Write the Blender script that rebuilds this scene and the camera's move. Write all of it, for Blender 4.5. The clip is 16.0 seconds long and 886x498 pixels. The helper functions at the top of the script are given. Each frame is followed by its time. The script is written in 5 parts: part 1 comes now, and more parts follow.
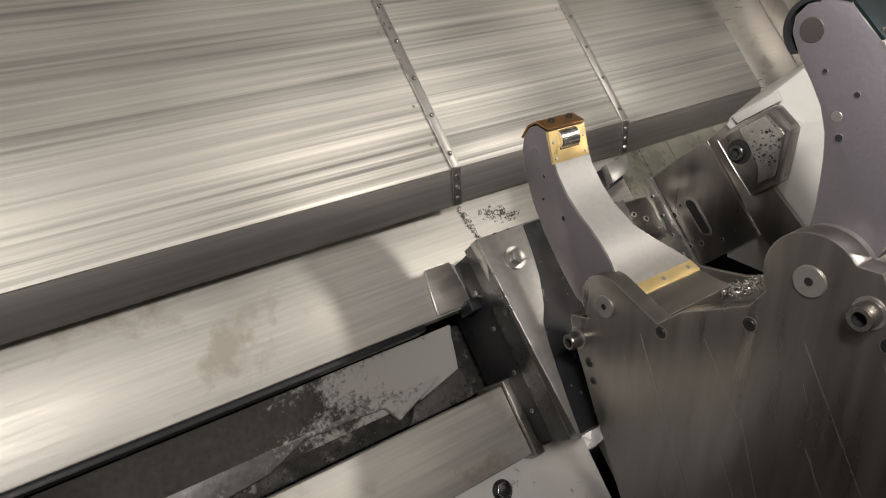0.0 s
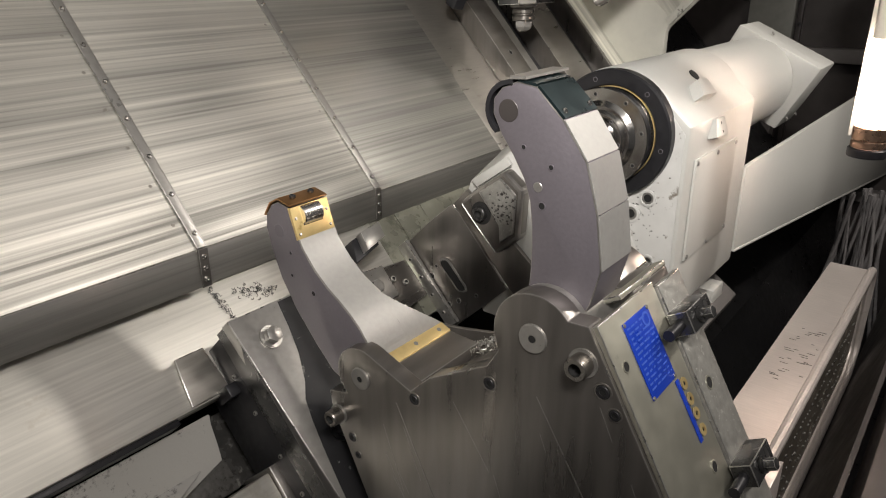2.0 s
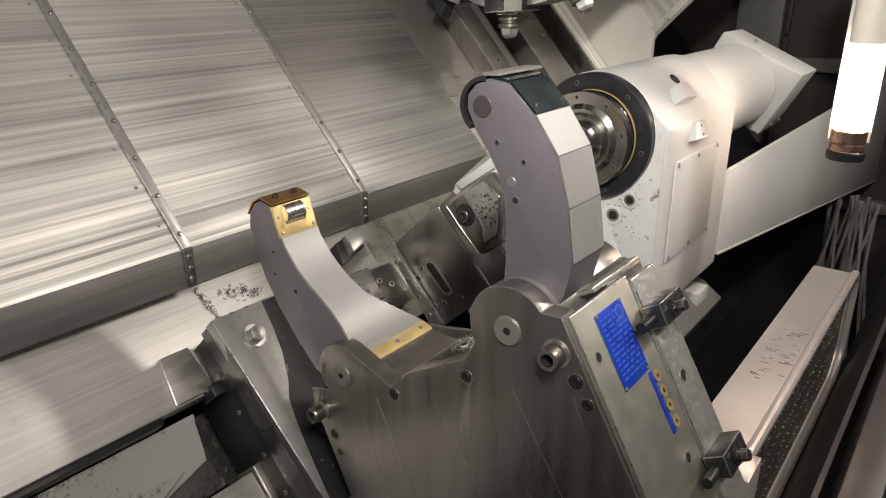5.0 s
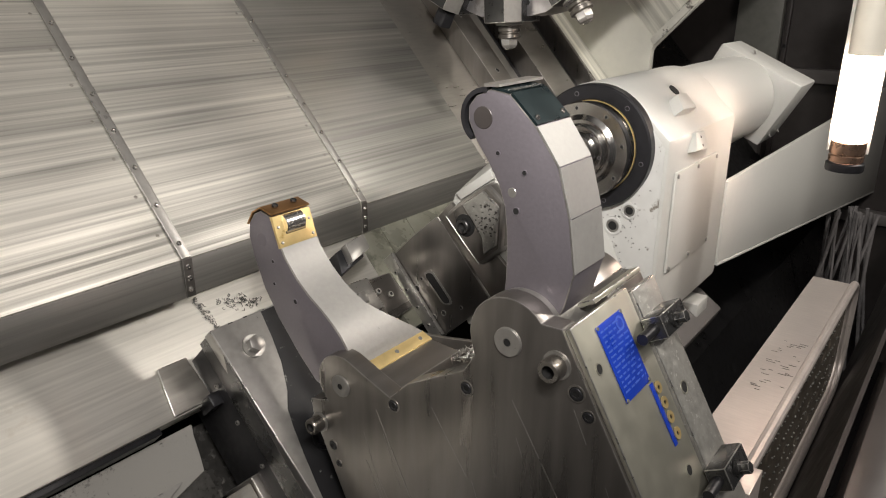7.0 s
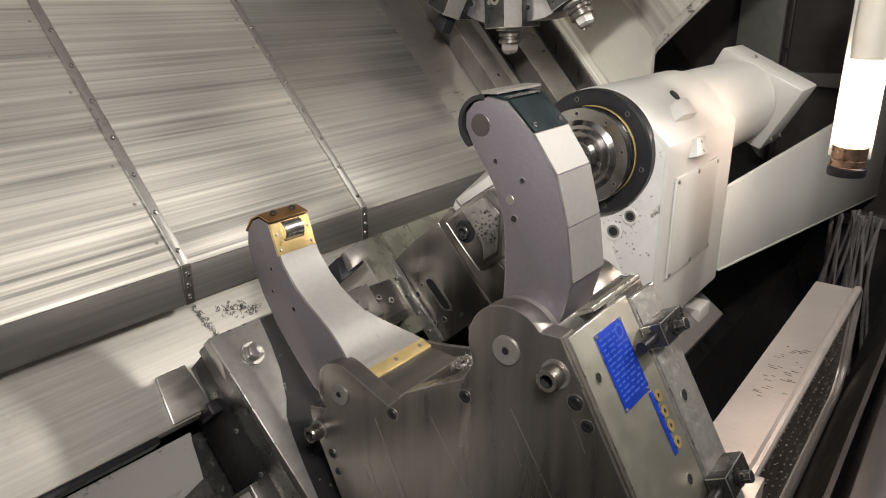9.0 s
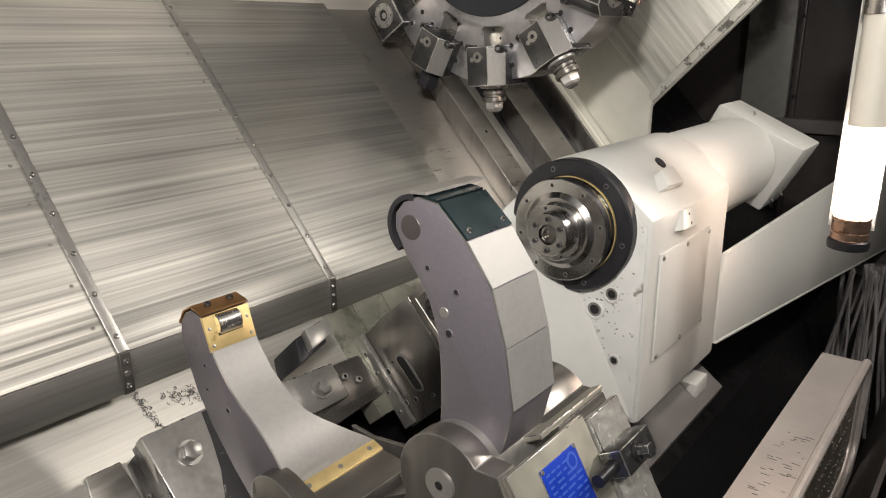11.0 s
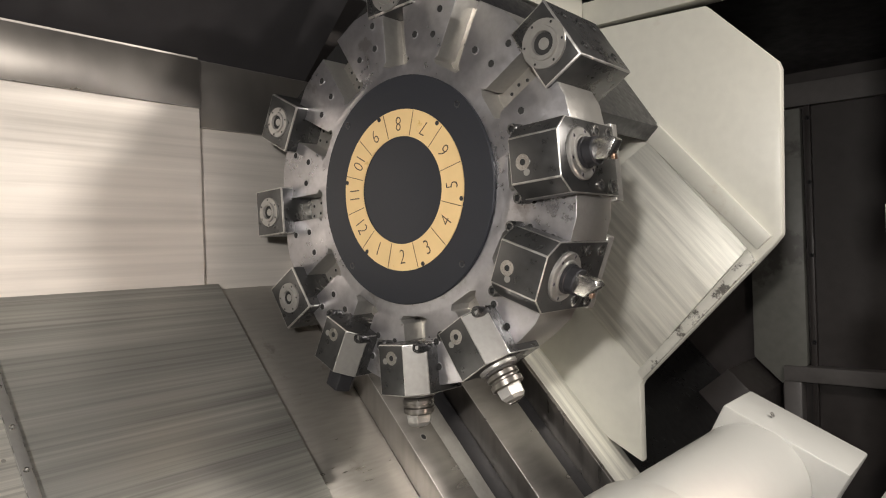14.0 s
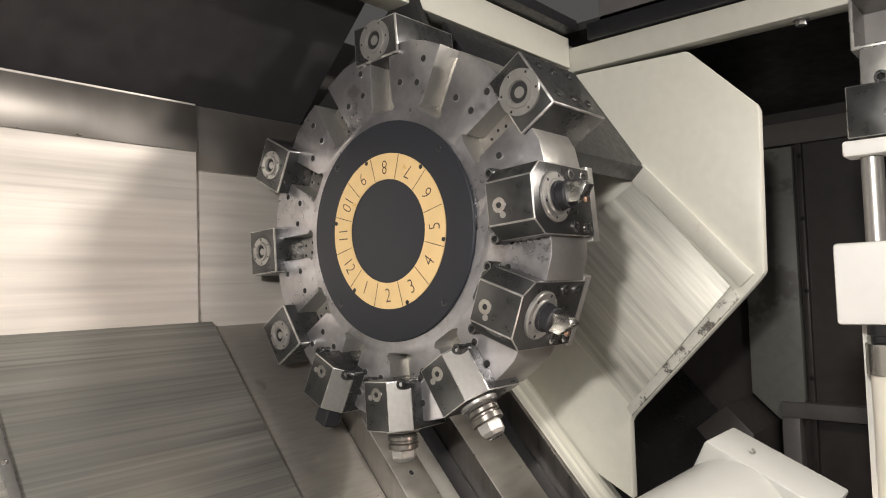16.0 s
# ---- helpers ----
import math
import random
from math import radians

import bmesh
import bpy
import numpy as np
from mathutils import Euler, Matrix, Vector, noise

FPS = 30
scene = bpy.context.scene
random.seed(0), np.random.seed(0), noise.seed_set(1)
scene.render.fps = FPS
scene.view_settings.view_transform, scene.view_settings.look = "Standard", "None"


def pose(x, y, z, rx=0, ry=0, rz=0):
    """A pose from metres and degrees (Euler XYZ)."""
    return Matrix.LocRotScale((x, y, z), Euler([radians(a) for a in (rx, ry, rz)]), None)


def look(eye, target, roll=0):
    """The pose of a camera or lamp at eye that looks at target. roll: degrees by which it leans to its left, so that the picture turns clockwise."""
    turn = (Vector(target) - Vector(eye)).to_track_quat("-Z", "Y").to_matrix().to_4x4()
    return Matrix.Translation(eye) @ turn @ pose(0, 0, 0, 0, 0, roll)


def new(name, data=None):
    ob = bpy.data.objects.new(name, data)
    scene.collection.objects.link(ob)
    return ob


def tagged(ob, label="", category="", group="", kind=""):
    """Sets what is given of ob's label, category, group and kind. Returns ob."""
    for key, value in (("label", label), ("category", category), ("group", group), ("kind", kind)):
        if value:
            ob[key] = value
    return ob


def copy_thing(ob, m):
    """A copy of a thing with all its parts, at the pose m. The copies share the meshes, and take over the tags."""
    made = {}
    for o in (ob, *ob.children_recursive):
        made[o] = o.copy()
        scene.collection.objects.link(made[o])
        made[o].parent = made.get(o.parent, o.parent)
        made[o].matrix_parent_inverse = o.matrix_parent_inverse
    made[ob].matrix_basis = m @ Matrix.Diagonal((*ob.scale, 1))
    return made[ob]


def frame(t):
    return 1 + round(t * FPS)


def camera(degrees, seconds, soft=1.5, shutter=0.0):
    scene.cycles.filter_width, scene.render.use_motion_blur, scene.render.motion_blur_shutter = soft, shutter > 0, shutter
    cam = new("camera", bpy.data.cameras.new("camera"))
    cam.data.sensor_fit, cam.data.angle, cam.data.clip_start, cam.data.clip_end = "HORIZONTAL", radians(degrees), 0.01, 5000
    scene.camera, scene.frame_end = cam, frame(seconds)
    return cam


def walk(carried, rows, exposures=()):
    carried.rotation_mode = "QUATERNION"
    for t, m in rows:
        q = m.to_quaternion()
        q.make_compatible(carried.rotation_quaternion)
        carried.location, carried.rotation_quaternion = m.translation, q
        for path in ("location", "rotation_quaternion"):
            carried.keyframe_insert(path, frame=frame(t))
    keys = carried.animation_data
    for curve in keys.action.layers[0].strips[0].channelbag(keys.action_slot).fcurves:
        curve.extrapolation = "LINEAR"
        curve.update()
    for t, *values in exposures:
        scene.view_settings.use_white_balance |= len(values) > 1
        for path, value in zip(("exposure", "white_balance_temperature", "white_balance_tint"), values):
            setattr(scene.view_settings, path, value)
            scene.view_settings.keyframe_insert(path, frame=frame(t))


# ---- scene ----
cam = camera(63.51, 16.0, soft=1.1)
PATH = [  # seconds, eye, yaw, pitch, roll
    (0, 0.3177, 0.1442, 1.6863, -33.90, -25.80, -2.62),
    (0.5, 0.3189, 0.1208, 1.7003, -40.99, -24.40, -1.83),
    (1, 0.3661, 0.1013, 1.7038, -43.97, -22.87, -0.95),
    (1.5, 0.3852, 0.1026, 1.7055, -48.37, -22.20, -0.30),
    (2, 0.3653, 0.1203, 1.7013, -52.25, -21.54, -0.16),
    (2.5, 0.3552, 0.1085, 1.7021, -53.26, -21.12, -0.56),
    (3, 0.3556, 0.0958, 1.6994, -53.35, -20.84, -0.63),
    (3.5, 0.3610, 0.0945, 1.6917, -52.94, -20.75, -0.50),
    (4, 0.3627, 0.0920, 1.6879, -52.62, -20.77, -0.44),
    (6.5, 0.3633, 0.0966, 1.6906, -52.74, -20.01, 0.11),
    (7, 0.3634, 0.0964, 1.6896, -52.72, -19.81, 0.03),
    (7.5, 0.3634, 0.0958, 1.6921, -52.74, -19.69, -0.04),
    (8, 0.3649, 0.0957, 1.6909, -52.68, -19.58, -0.07),
    (10.5, 0.4343, 0.0946, 1.7110, -51.49, -18.78, -0.25),
    (11, 0.4969, 0.0962, 1.7315, -51.19, -16.72, -0.40),
    (11.5, 0.5879, 0.1348, 1.7467, -51.47, -14.32, -0.60),
    (12, 0.6904, 0.1710, 1.7755, -52.06, -11.60, -0.91),
    (12.5, 0.7984, 0.1514, 1.8004, -51.47, -8.98, -0.96),
    (13, 0.8981, 0.1440, 1.8173, -49.28, -5.99, -1.49),
    (13.5, 0.9305, 0.2066, 1.8375, -49.65, -2.53, -2.26),
    (14, 0.9538, 0.2175, 1.8570, -49.98, 0.12, -1.79),
    (14.5, 0.9685, 0.1914, 1.8609, -49.14, 1.41, -1.44),
    (15, 0.9570, 0.1667, 1.8616, -49.13, 2.05, -1.55),
    (15.5, 0.9475, 0.1671, 1.8629, -49.40, 2.71, -1.74),
    (16, 0.9506, 0.1608, 1.8628, -49.44, 2.91, -1.87),
]
walk(cam, [(t, pose(x, y, z, 0, 0, yaw) @ pose(0, 0, 0, 90 + pitch) @ pose(0, 0, 0, 0, 0, roll)) for t, x, y, z, yaw, pitch, roll in PATH],
     [(0, 0.0), (4, 0.10), (8, 0.10), (11, 0.08), (12.5, -0.10), (13.2, -0.08), (14.5, 0.28), (16, 0.32)])
# end of path
# ---- light ----
world = bpy.data.worlds.new("world")
scene.world = world
world.use_nodes = True
wn = world.node_tree.nodes
wn["Background"].inputs[0].default_value = (1.0, 0.95, 0.92, 1)
wn["Background"].inputs[1].default_value = 0.065
scene.view_settings.exposure = 0.0


def area_lamp(name, m, sx, sy, watts, color, spread=180):
    d = bpy.data.lights.new(name, "AREA")
    d.shape, d.size, d.size_y, d.energy, d.color = "RECTANGLE", sx, sy, watts, color
    d.spread = math.radians(spread)
    ob = new(name, d)
    ob.matrix_world = m
    return ob


# shop light from above through the open roof and door, the work light by the headstock, an unseen fill added on the
# door side to brighten the near ways, and the lamp over the door's far end
area_lamp("shop_light", look((0.9, -0.35, 3.6), (1.2, 0.95, 1.5)), 5.0, 2.4, 7.5, (1.0, 0.93, 0.865))
area_lamp("work_light", look((0.38, 0.06, 2.12), (1.95, 1.10, 1.85)), 0.07, 0.06, 8.0, (1.0, 0.945, 0.89), 100)
area_lamp("door_fill", look((0.15, -0.40, 2.40), (0.45, 0.85, 1.15)), 0.7, 0.20, 6.5, (1.0, 0.93, 0.87), 120)
area_lamp("far_light", look((2.38, -0.42, 2.50), (1.85, 0.75, 1.25)), 0.14, 0.08, 15, (1.0, 0.92, 0.84))


# ---- materials ----
def material(name, color, rough=0.5, metal=0.0, spread=0.12, grain=60.0, bump=0.02, stretch=(1, 1, 1), rough_spread=0.15,
             stain=None, stain_scale=4.0, stain_at=0.62, island=False):
    """Colour with two scales of variation, uneven gloss and fine relief."""
    mat = bpy.data.materials.new(name)
    mat.use_nodes = True
    nt = mat.node_tree
    nd, ln = nt.nodes, nt.links
    bsdf = nd["Principled BSDF"]
    co = nd.new("ShaderNodeTexCoord")
    mp = nd.new("ShaderNodeMapping")
    mp.inputs["Scale"].default_value = stretch
    ln.new(co.outputs["Object"], mp.inputs["Vector"])
    fine, coarse = nd.new("ShaderNodeTexNoise"), nd.new("ShaderNodeTexNoise")
    fine.inputs["Scale"].default_value, fine.inputs["Detail"].default_value = grain, 6
    coarse.inputs["Scale"].default_value, coarse.inputs["Detail"].default_value = stain_scale, 5
    ln.new(mp.outputs[0], fine.inputs["Vector"])
    ln.new(co.outputs["Object"], coarse.inputs["Vector"])
    add = nd.new("ShaderNodeMath")
    add.operation = "MULTIPLY_ADD"
    add.inputs[1].default_value = 0.55
    ln.new(fine.outputs[0], add.inputs[0])
    half = nd.new("ShaderNodeMath")
    half.operation = "MULTIPLY"
    half.inputs[1].default_value = 0.45
    ln.new(coarse.outputs[0], half.inputs[0])
    ln.new(half.outputs[0], add.inputs[2])
    ramp = nd.new("ShaderNodeValToRGB")
    c = np.array(color)
    ramp.color_ramp.elements[0].position, ramp.color_ramp.elements[1].position = 0.32, 0.68
    ramp.color_ramp.elements[0].color = (*np.clip(c * (1 - spread), 0, 1), 1)
    ramp.color_ramp.elements[1].color = (*np.clip(c * (1 + spread), 0, 1), 1)
    ln.new(add.outputs[0], ramp.inputs[0])
    out = ramp.outputs[0]
    if stain is not None:
        spot = nd.new("ShaderNodeTexNoise")
        spot.inputs["Scale"].default_value, spot.inputs["Detail"].default_value, spot.inputs["Roughness"].default_value = stain_scale * 1.7, 8, 0.65
        ln.new(mp.outputs[0] if stretch == (1, 1, 1) else co.outputs["Object"], spot.inputs["Vector"])
        sr = nd.new("ShaderNodeValToRGB")
        sr.color_ramp.elements[0].position, sr.color_ramp.elements[1].position = stain_at, stain_at + 0.07
        ln.new(spot.outputs[0], sr.inputs[0])
        mix = nd.new("ShaderNodeMix")
        mix.data_type = "RGBA"
        mix.inputs["B"].default_value = (*stain, 1)
        ln.new(sr.outputs[0], mix.inputs["Factor"])
        ln.new(out, mix.inputs["A"])
        out = mix.outputs["Result"]
    ln.new(out, bsdf.inputs["Base Color"])
    rr = nd.new("ShaderNodeMapRange")
    rr.inputs["From Min"].default_value, rr.inputs["From Max"].default_value = 0.3, 0.7
    rr.inputs["To Min"].default_value, rr.inputs["To Max"].default_value = max(0.03, rough - rough_spread), min(1, rough + rough_spread)
    ln.new(add.outputs[0], rr.inputs["Value"])
    ln.new(rr.outputs[0], bsdf.inputs["Roughness"])
    bsdf.inputs["Metallic"].default_value = metal
    if bump:
        bp = nd.new("ShaderNodeBump")
        bp.inputs["Strength"].default_value, bp.inputs["Distance"].default_value = min(1.0, bump * 8), 0.001
        ln.new(fine.outputs[0], bp.inputs["Height"])
        ln.new(bp.outputs[0], bsdf.inputs["Normal"])
    return mat


def brushed(name, color, rough, spread, along=(1.2, 90, 90), metal=0.9, dark=0.45, turn=0.0):
    """Rubbed sheet steel: long streaks of two widths along x, with duller bands and a few light scratches."""
    mat = bpy.data.materials.new(name)
    mat.use_nodes = True
    nt = mat.node_tree
    nd, ln = nt.nodes, nt.links
    bsdf = nd["Principled BSDF"]
    co = nd.new("ShaderNodeTexCoord")
    vr = nd.new("ShaderNodeVectorRotate")
    vr.rotation_type = "X_AXIS"
    vr.inputs["Angle"].default_value = radians(turn)
    ln.new(co.outputs["Object"], vr.inputs["Vector"])
    waves = []
    for scale, det in ((1.0, 8), (0.17, 3), (0.035, 2)):
        mp = nd.new("ShaderNodeMapping")
        mp.inputs["Scale"].default_value = (along[0] * (1 if scale > 0.1 else 2.2), along[1] * scale, along[2] * scale)
        mp.inputs["Location"].default_value = (7 * scale, 3 * scale, 5)
        ln.new(vr.outputs[0], mp.inputs["Vector"])
        n = nd.new("ShaderNodeTexNoise")
        n.inputs["Scale"].default_value, n.inputs["Detail"].default_value, n.inputs["Roughness"].default_value = 1.0, det, 0.6
        ln.new(mp.outputs[0], n.inputs["Vector"])
        waves.append(n)
    def mad(a, k, b):
        m = nd.new("ShaderNodeMath")
        m.operation = "MULTIPLY_ADD"
        m.inputs[1].default_value = k
        ln.new(a, m.inputs[0])
        if b is None:
            m.inputs[2].default_value = 0
        else:
            ln.new(b, m.inputs[2])
        return m.outputs[0]
    s = mad(waves[2].outputs[0], 0.3, None)
    s = mad(waves[1].outputs[0], 0.3, s)
    s = mad(waves[0].outputs[0], 0.4, s)
    ramp = nd.new("ShaderNodeValToRGB")
    c = np.array(color)
    e = ramp.color_ramp.elements
    e[0].position, e[1].position = 0.395, 0.60
    e[0].color, e[1].color = (*(c * (1 - spread)), 1), (*np.clip(c * (1 + spread), 0, 1), 1)
    k = e.new(0.445)
    k.color = (*(c * (1 - spread * dark)), 1)
    ln.new(s, ramp.inputs[0])
    ln.new(ramp.outputs[0], bsdf.inputs["Base Color"])
    rr = nd.new("ShaderNodeMapRange")
    rr.inputs["From Min"].default_value, rr.inputs["From Max"].default_value = 0.35, 0.65
    rr.inputs["To Min"].default_value, rr.inputs["To Max"].default_value = rough + 0.14, rough - 0.1
    ln.new(s, rr.inputs["Value"])
    ln.new(rr.outputs[0], bsdf.inputs["Roughness"])
    bsdf.inputs["Metallic"].default_value = metal
    bp = nd.new("ShaderNodeBump")
    bp.inputs["Strength"].default_value, bp.inputs["Distance"].default_value = 0.4, 0.0009
    ln.new(waves[0].outputs[0], bp.inputs["Height"])
    ln.new(bp.outputs[0], bsdf.inputs["Normal"])
    return mat


COVER = brushed("rubbed cover steel", (0.56, 0.545, 0.50), 0.47, 0.46, (0.8, 150, 150), 0.65)
COVER_END = brushed("cover lip steel", (0.42, 0.41, 0.385), 0.45, 0.35)
WALL = brushed("stainless wall sheet", (0.66, 0.62, 0.57), 0.56, 0.15, (1.2, 60, 60), 0.6)
WAY = material("ground way steel", (0.57, 0.555, 0.51), 0.46, 0.55, 0.20, 26, 0.01, (0.25, 8, 8), 0.16, (0.44, 0.405, 0.35), 3.2, 0.56)
STRIP = material("worn slide steel", (0.40, 0.38, 0.345), 0.36, 0.8, 0.14, 30, 0.01, (0.6, 5, 5), 0.14, (0.30, 0.28, 0.25), 5, 0.6)
STEEL = material("ground steel", (0.36, 0.35, 0.33), 0.36, 0.7, 0.10, 120, 0.012, (1, 1, 1), 0.1)
BRIGHT = material("bright machined steel", (0.72, 0.70, 0.67), 0.22, 1.0, 0.08, 150, 0.008, (1, 1, 1), 0.08)
FACE = material("turret face steel", (0.48, 0.47, 0.485), 0.33, 0.9, 0.14, 90, 0.012, (1, 1, 1), 0.1, (0.36, 0.34, 0.335), 9, 0.60)
GROUND = material("satin ground arm face", (0.36, 0.355, 0.34), 0.50, 0.45, 0.08, 160, 0.01, (1, 1, 1), 0.06, (0.30, 0.295, 0.28), 14, 0.64)
PLATE = material("dark oiled steel plate", (0.245, 0.230, 0.214), 0.33, 0.85, 0.24, 9, 0.004, (1, 6, 0.7), 0.12)
ARM = material("phosphated arm steel", (0.215, 0.198, 0.222), 0.50, 0.6, 0.08, 260, 0.02, (1, 1, 1), 0.06)
BLUED = material("blued holder steel", (0.082, 0.082, 0.082), 0.30, 0.75, 0.18, 60, 0.012, (1, 1, 1), 0.12, (0.26, 0.25, 0.235), 9, 0.64)
BLACK = material("black oxide", (0.022, 0.022, 0.025), 0.42, 0.3, 0.2, 80, 0.02)
DISC = material("black anodised disc", (0.021, 0.023, 0.029), 0.46, 0.3, 0.12, 200, 0.01)
# near black: the shade inside bores, slots and gaps is in this colour
DEPTH_SHADE = material("depth shade", (0.012, 0.012, 0.012), 0.8, 0.0, 0.2, 50, 0)
WHITE = material("pale grey machine paint", (0.56, 0.56, 0.53), 0.36, 0.0, 0.03, 50, 0.02, (1, 1, 1), 0.08, (0.52, 0.51, 0.47), 6, 0.66)
CREAM = material("warm white housing paint", (0.64, 0.63, 0.56), 0.38, 0.0, 0.04, 40, 0.015, (1, 1, 1), 0.08, (0.58, 0.55, 0.47), 5, 0.66)
CHIPPED = material("chipped casting paint", (0.62, 0.62, 0.60), 0.40, 0.0, 0.06, 40, 0.03, (1, 1, 1), 0.1, (0.20, 0.18, 0.15), 26, 0.61)
GRIMY = material("oil stained cream paint", (0.60, 0.59, 0.53), 0.40, 0.0, 0.10, 40, 0.03, (1, 1, 1), 0.1, (0.10, 0.092, 0.08), 15, 0.55)
SCUFF = brushed("scuffed slide panel", (0.74, 0.73, 0.66), 0.45, 0.32, (40, 3, 70), 0.5, 0.45, -48)
DARK = material("dark enclosure paint", (0.055, 0.048, 0.046), 0.45, 0.1, 0.18, 25, 0.02)
DARK_B = material("dark ceiling sheet", (0.040, 0.038, 0.040), 0.42, 0.2, 0.15, 25, 0.02)
GREYP = material("grey enclosure paint", (0.16, 0.15, 0.145), 0.45, 0.0, 0.12, 30, 0.02)
PANELP = material("grey green sheet paint", (0.20, 0.20, 0.18), 0.45, 0.0, 0.14, 30, 0.02, (1, 1, 1), 0.1, (0.11, 0.105, 0.095), 3, 0.56)
# oily surface taken to near black, so the depths below look shaded
UNDER_SHADE = material("oily black sump", (0.005, 0.005, 0.0055), 0.35, 0.0, 0.3, 40, 0.05)
OILPOOL = material("oily trough", (0.045, 0.044, 0.042), 0.25, 0.0, 0.40, 60, 0.05, (1, 1, 1), 0.12, (0.20, 0.195, 0.18), 30, 0.60)
PITTED = material("pitted scuffed steel", (0.33, 0.325, 0.30), 0.40, 0.5, 0.2, 120, 0.08, (1, 1, 1), 0.12, (0.55, 0.54, 0.51), 95, 0.60)
# oil film colour, black enough to carry the arm's shadow as well
FILM_SHADOW = material("black oil film", (0.010, 0.010, 0.012), 0.62, 0.0, 0.3, 60, 0.03, (1, 1, 1), 0.1, (0.26, 0.255, 0.24), 30, 0.63)
BANK = material("oil blackened cast bank", (0.07, 0.068, 0.064), 0.35, 0.0, 0.5, 150, 0.08, (1, 1, 1), 0.2, (0.36, 0.355, 0.335), 9, 0.565)
BRASS = material("brass", (0.78, 0.60, 0.28), 0.40, 0.7, 0.12, 70, 0.012, (1, 1, 1), 0.1, (0.5, 0.33, 0.1), 18, 0.62)
BRONZE = material("bronze", (0.40, 0.225, 0.10), 0.36, 0.9, 0.14, 60, 0.012)
BLUE = material("blue name plate", (0.012, 0.055, 0.50), 0.38, 0.2, 0.14, 30, 0.01)
PRINT = material("pale print", (0.05, 0.115, 0.54), 0.5, 0.0, 0.05, 30, 0)
TEAL = material("dark teal plate", (0.022, 0.036, 0.040), 0.32, 0.7, 0.25, 25, 0.02)
AMBER = material("yellowed number ring", (0.66, 0.47, 0.23), 0.45, 0.1, 0.07, 30, 0.01, (1, 1, 1), 0.1, (0.50, 0.30, 0.08), 22, 0.64)
INK = material("pencil ink", (0.06, 0.04, 0.025), 0.6, 0.0, 0.1, 30, 0)
OLIVE = material("olive grey steel", (0.46, 0.45, 0.38), 0.42, 0.8, 0.09, 50, 0.012, (1, 1, 1), 0.1, (0.30, 0.29, 0.24), 12, 0.66)
OILY = material("oily olive sheet", (0.27, 0.27, 0.22), 0.30, 0.5, 0.22, 20, 0.02, (1, 1, 1), 0.14, (0.15, 0.15, 0.12), 9, 0.56)
NOSE = material("turned nose steel", (0.42, 0.41, 0.395), 0.20, 1.0, 0.14, 90, 0.01, (1, 1, 1), 0.08)
CAP = material("turned dark cap", (0.24, 0.225, 0.205), 0.30, 0.9, 0.12, 60, 0.01)
COPPER = material("carbide edge copper tint", (0.38, 0.25, 0.18), 0.3, 0.9, 0.2, 80, 0.02)
TRAY = material("stainless tray", (0.66, 0.60, 0.56), 0.38, 0.55, 0.10, 30, 0.012, (9, 1, 1), 0.1, (0.40, 0.36, 0.33), 8, 0.66)
PERF = material("wet tray bottom", (0.075, 0.064, 0.05), 0.6, 0.0, 0.3, 30, 0.03, (1, 1, 1), 0.2, (0.22, 0.19, 0.15), 14, 0.57)
CHIPS = material("steel chips", (0.50, 0.49, 0.46), 0.3, 0.9, 0.3, 200, 0.0)
HOSE = material("clear grey hose", (0.26, 0.25, 0.25), 0.20, 0.0, 0.2, 40, 0.0)
PLASTIC = material("white plastic", (0.75, 0.73, 0.70), 0.4, 0.0, 0.03, 40, 0.01)
FROST = material("frosted tube sleeve", (0.80, 0.76, 0.66), 0.35, 0.0, 0.05, 20, 0.0)

EDGE_BRIGHT = material("rubbed bright edge", (0.52, 0.51, 0.49), 0.32, 0.9, 0.25, 60, 0.01)
EDGE_DULL = material("rubbed dark edge", (0.36, 0.345, 0.325), 0.34, 0.85, 0.3, 40, 0.01)
WORN_EDGE = {BLUED: EDGE_BRIGHT, PLATE: EDGE_DULL, ARM: EDGE_DULL, STEEL: EDGE_BRIGHT, PITTED: EDGE_BRIGHT, OLIVE: EDGE_BRIGHT, STRIP: EDGE_BRIGHT, COVER_END: EDGE_BRIGHT}


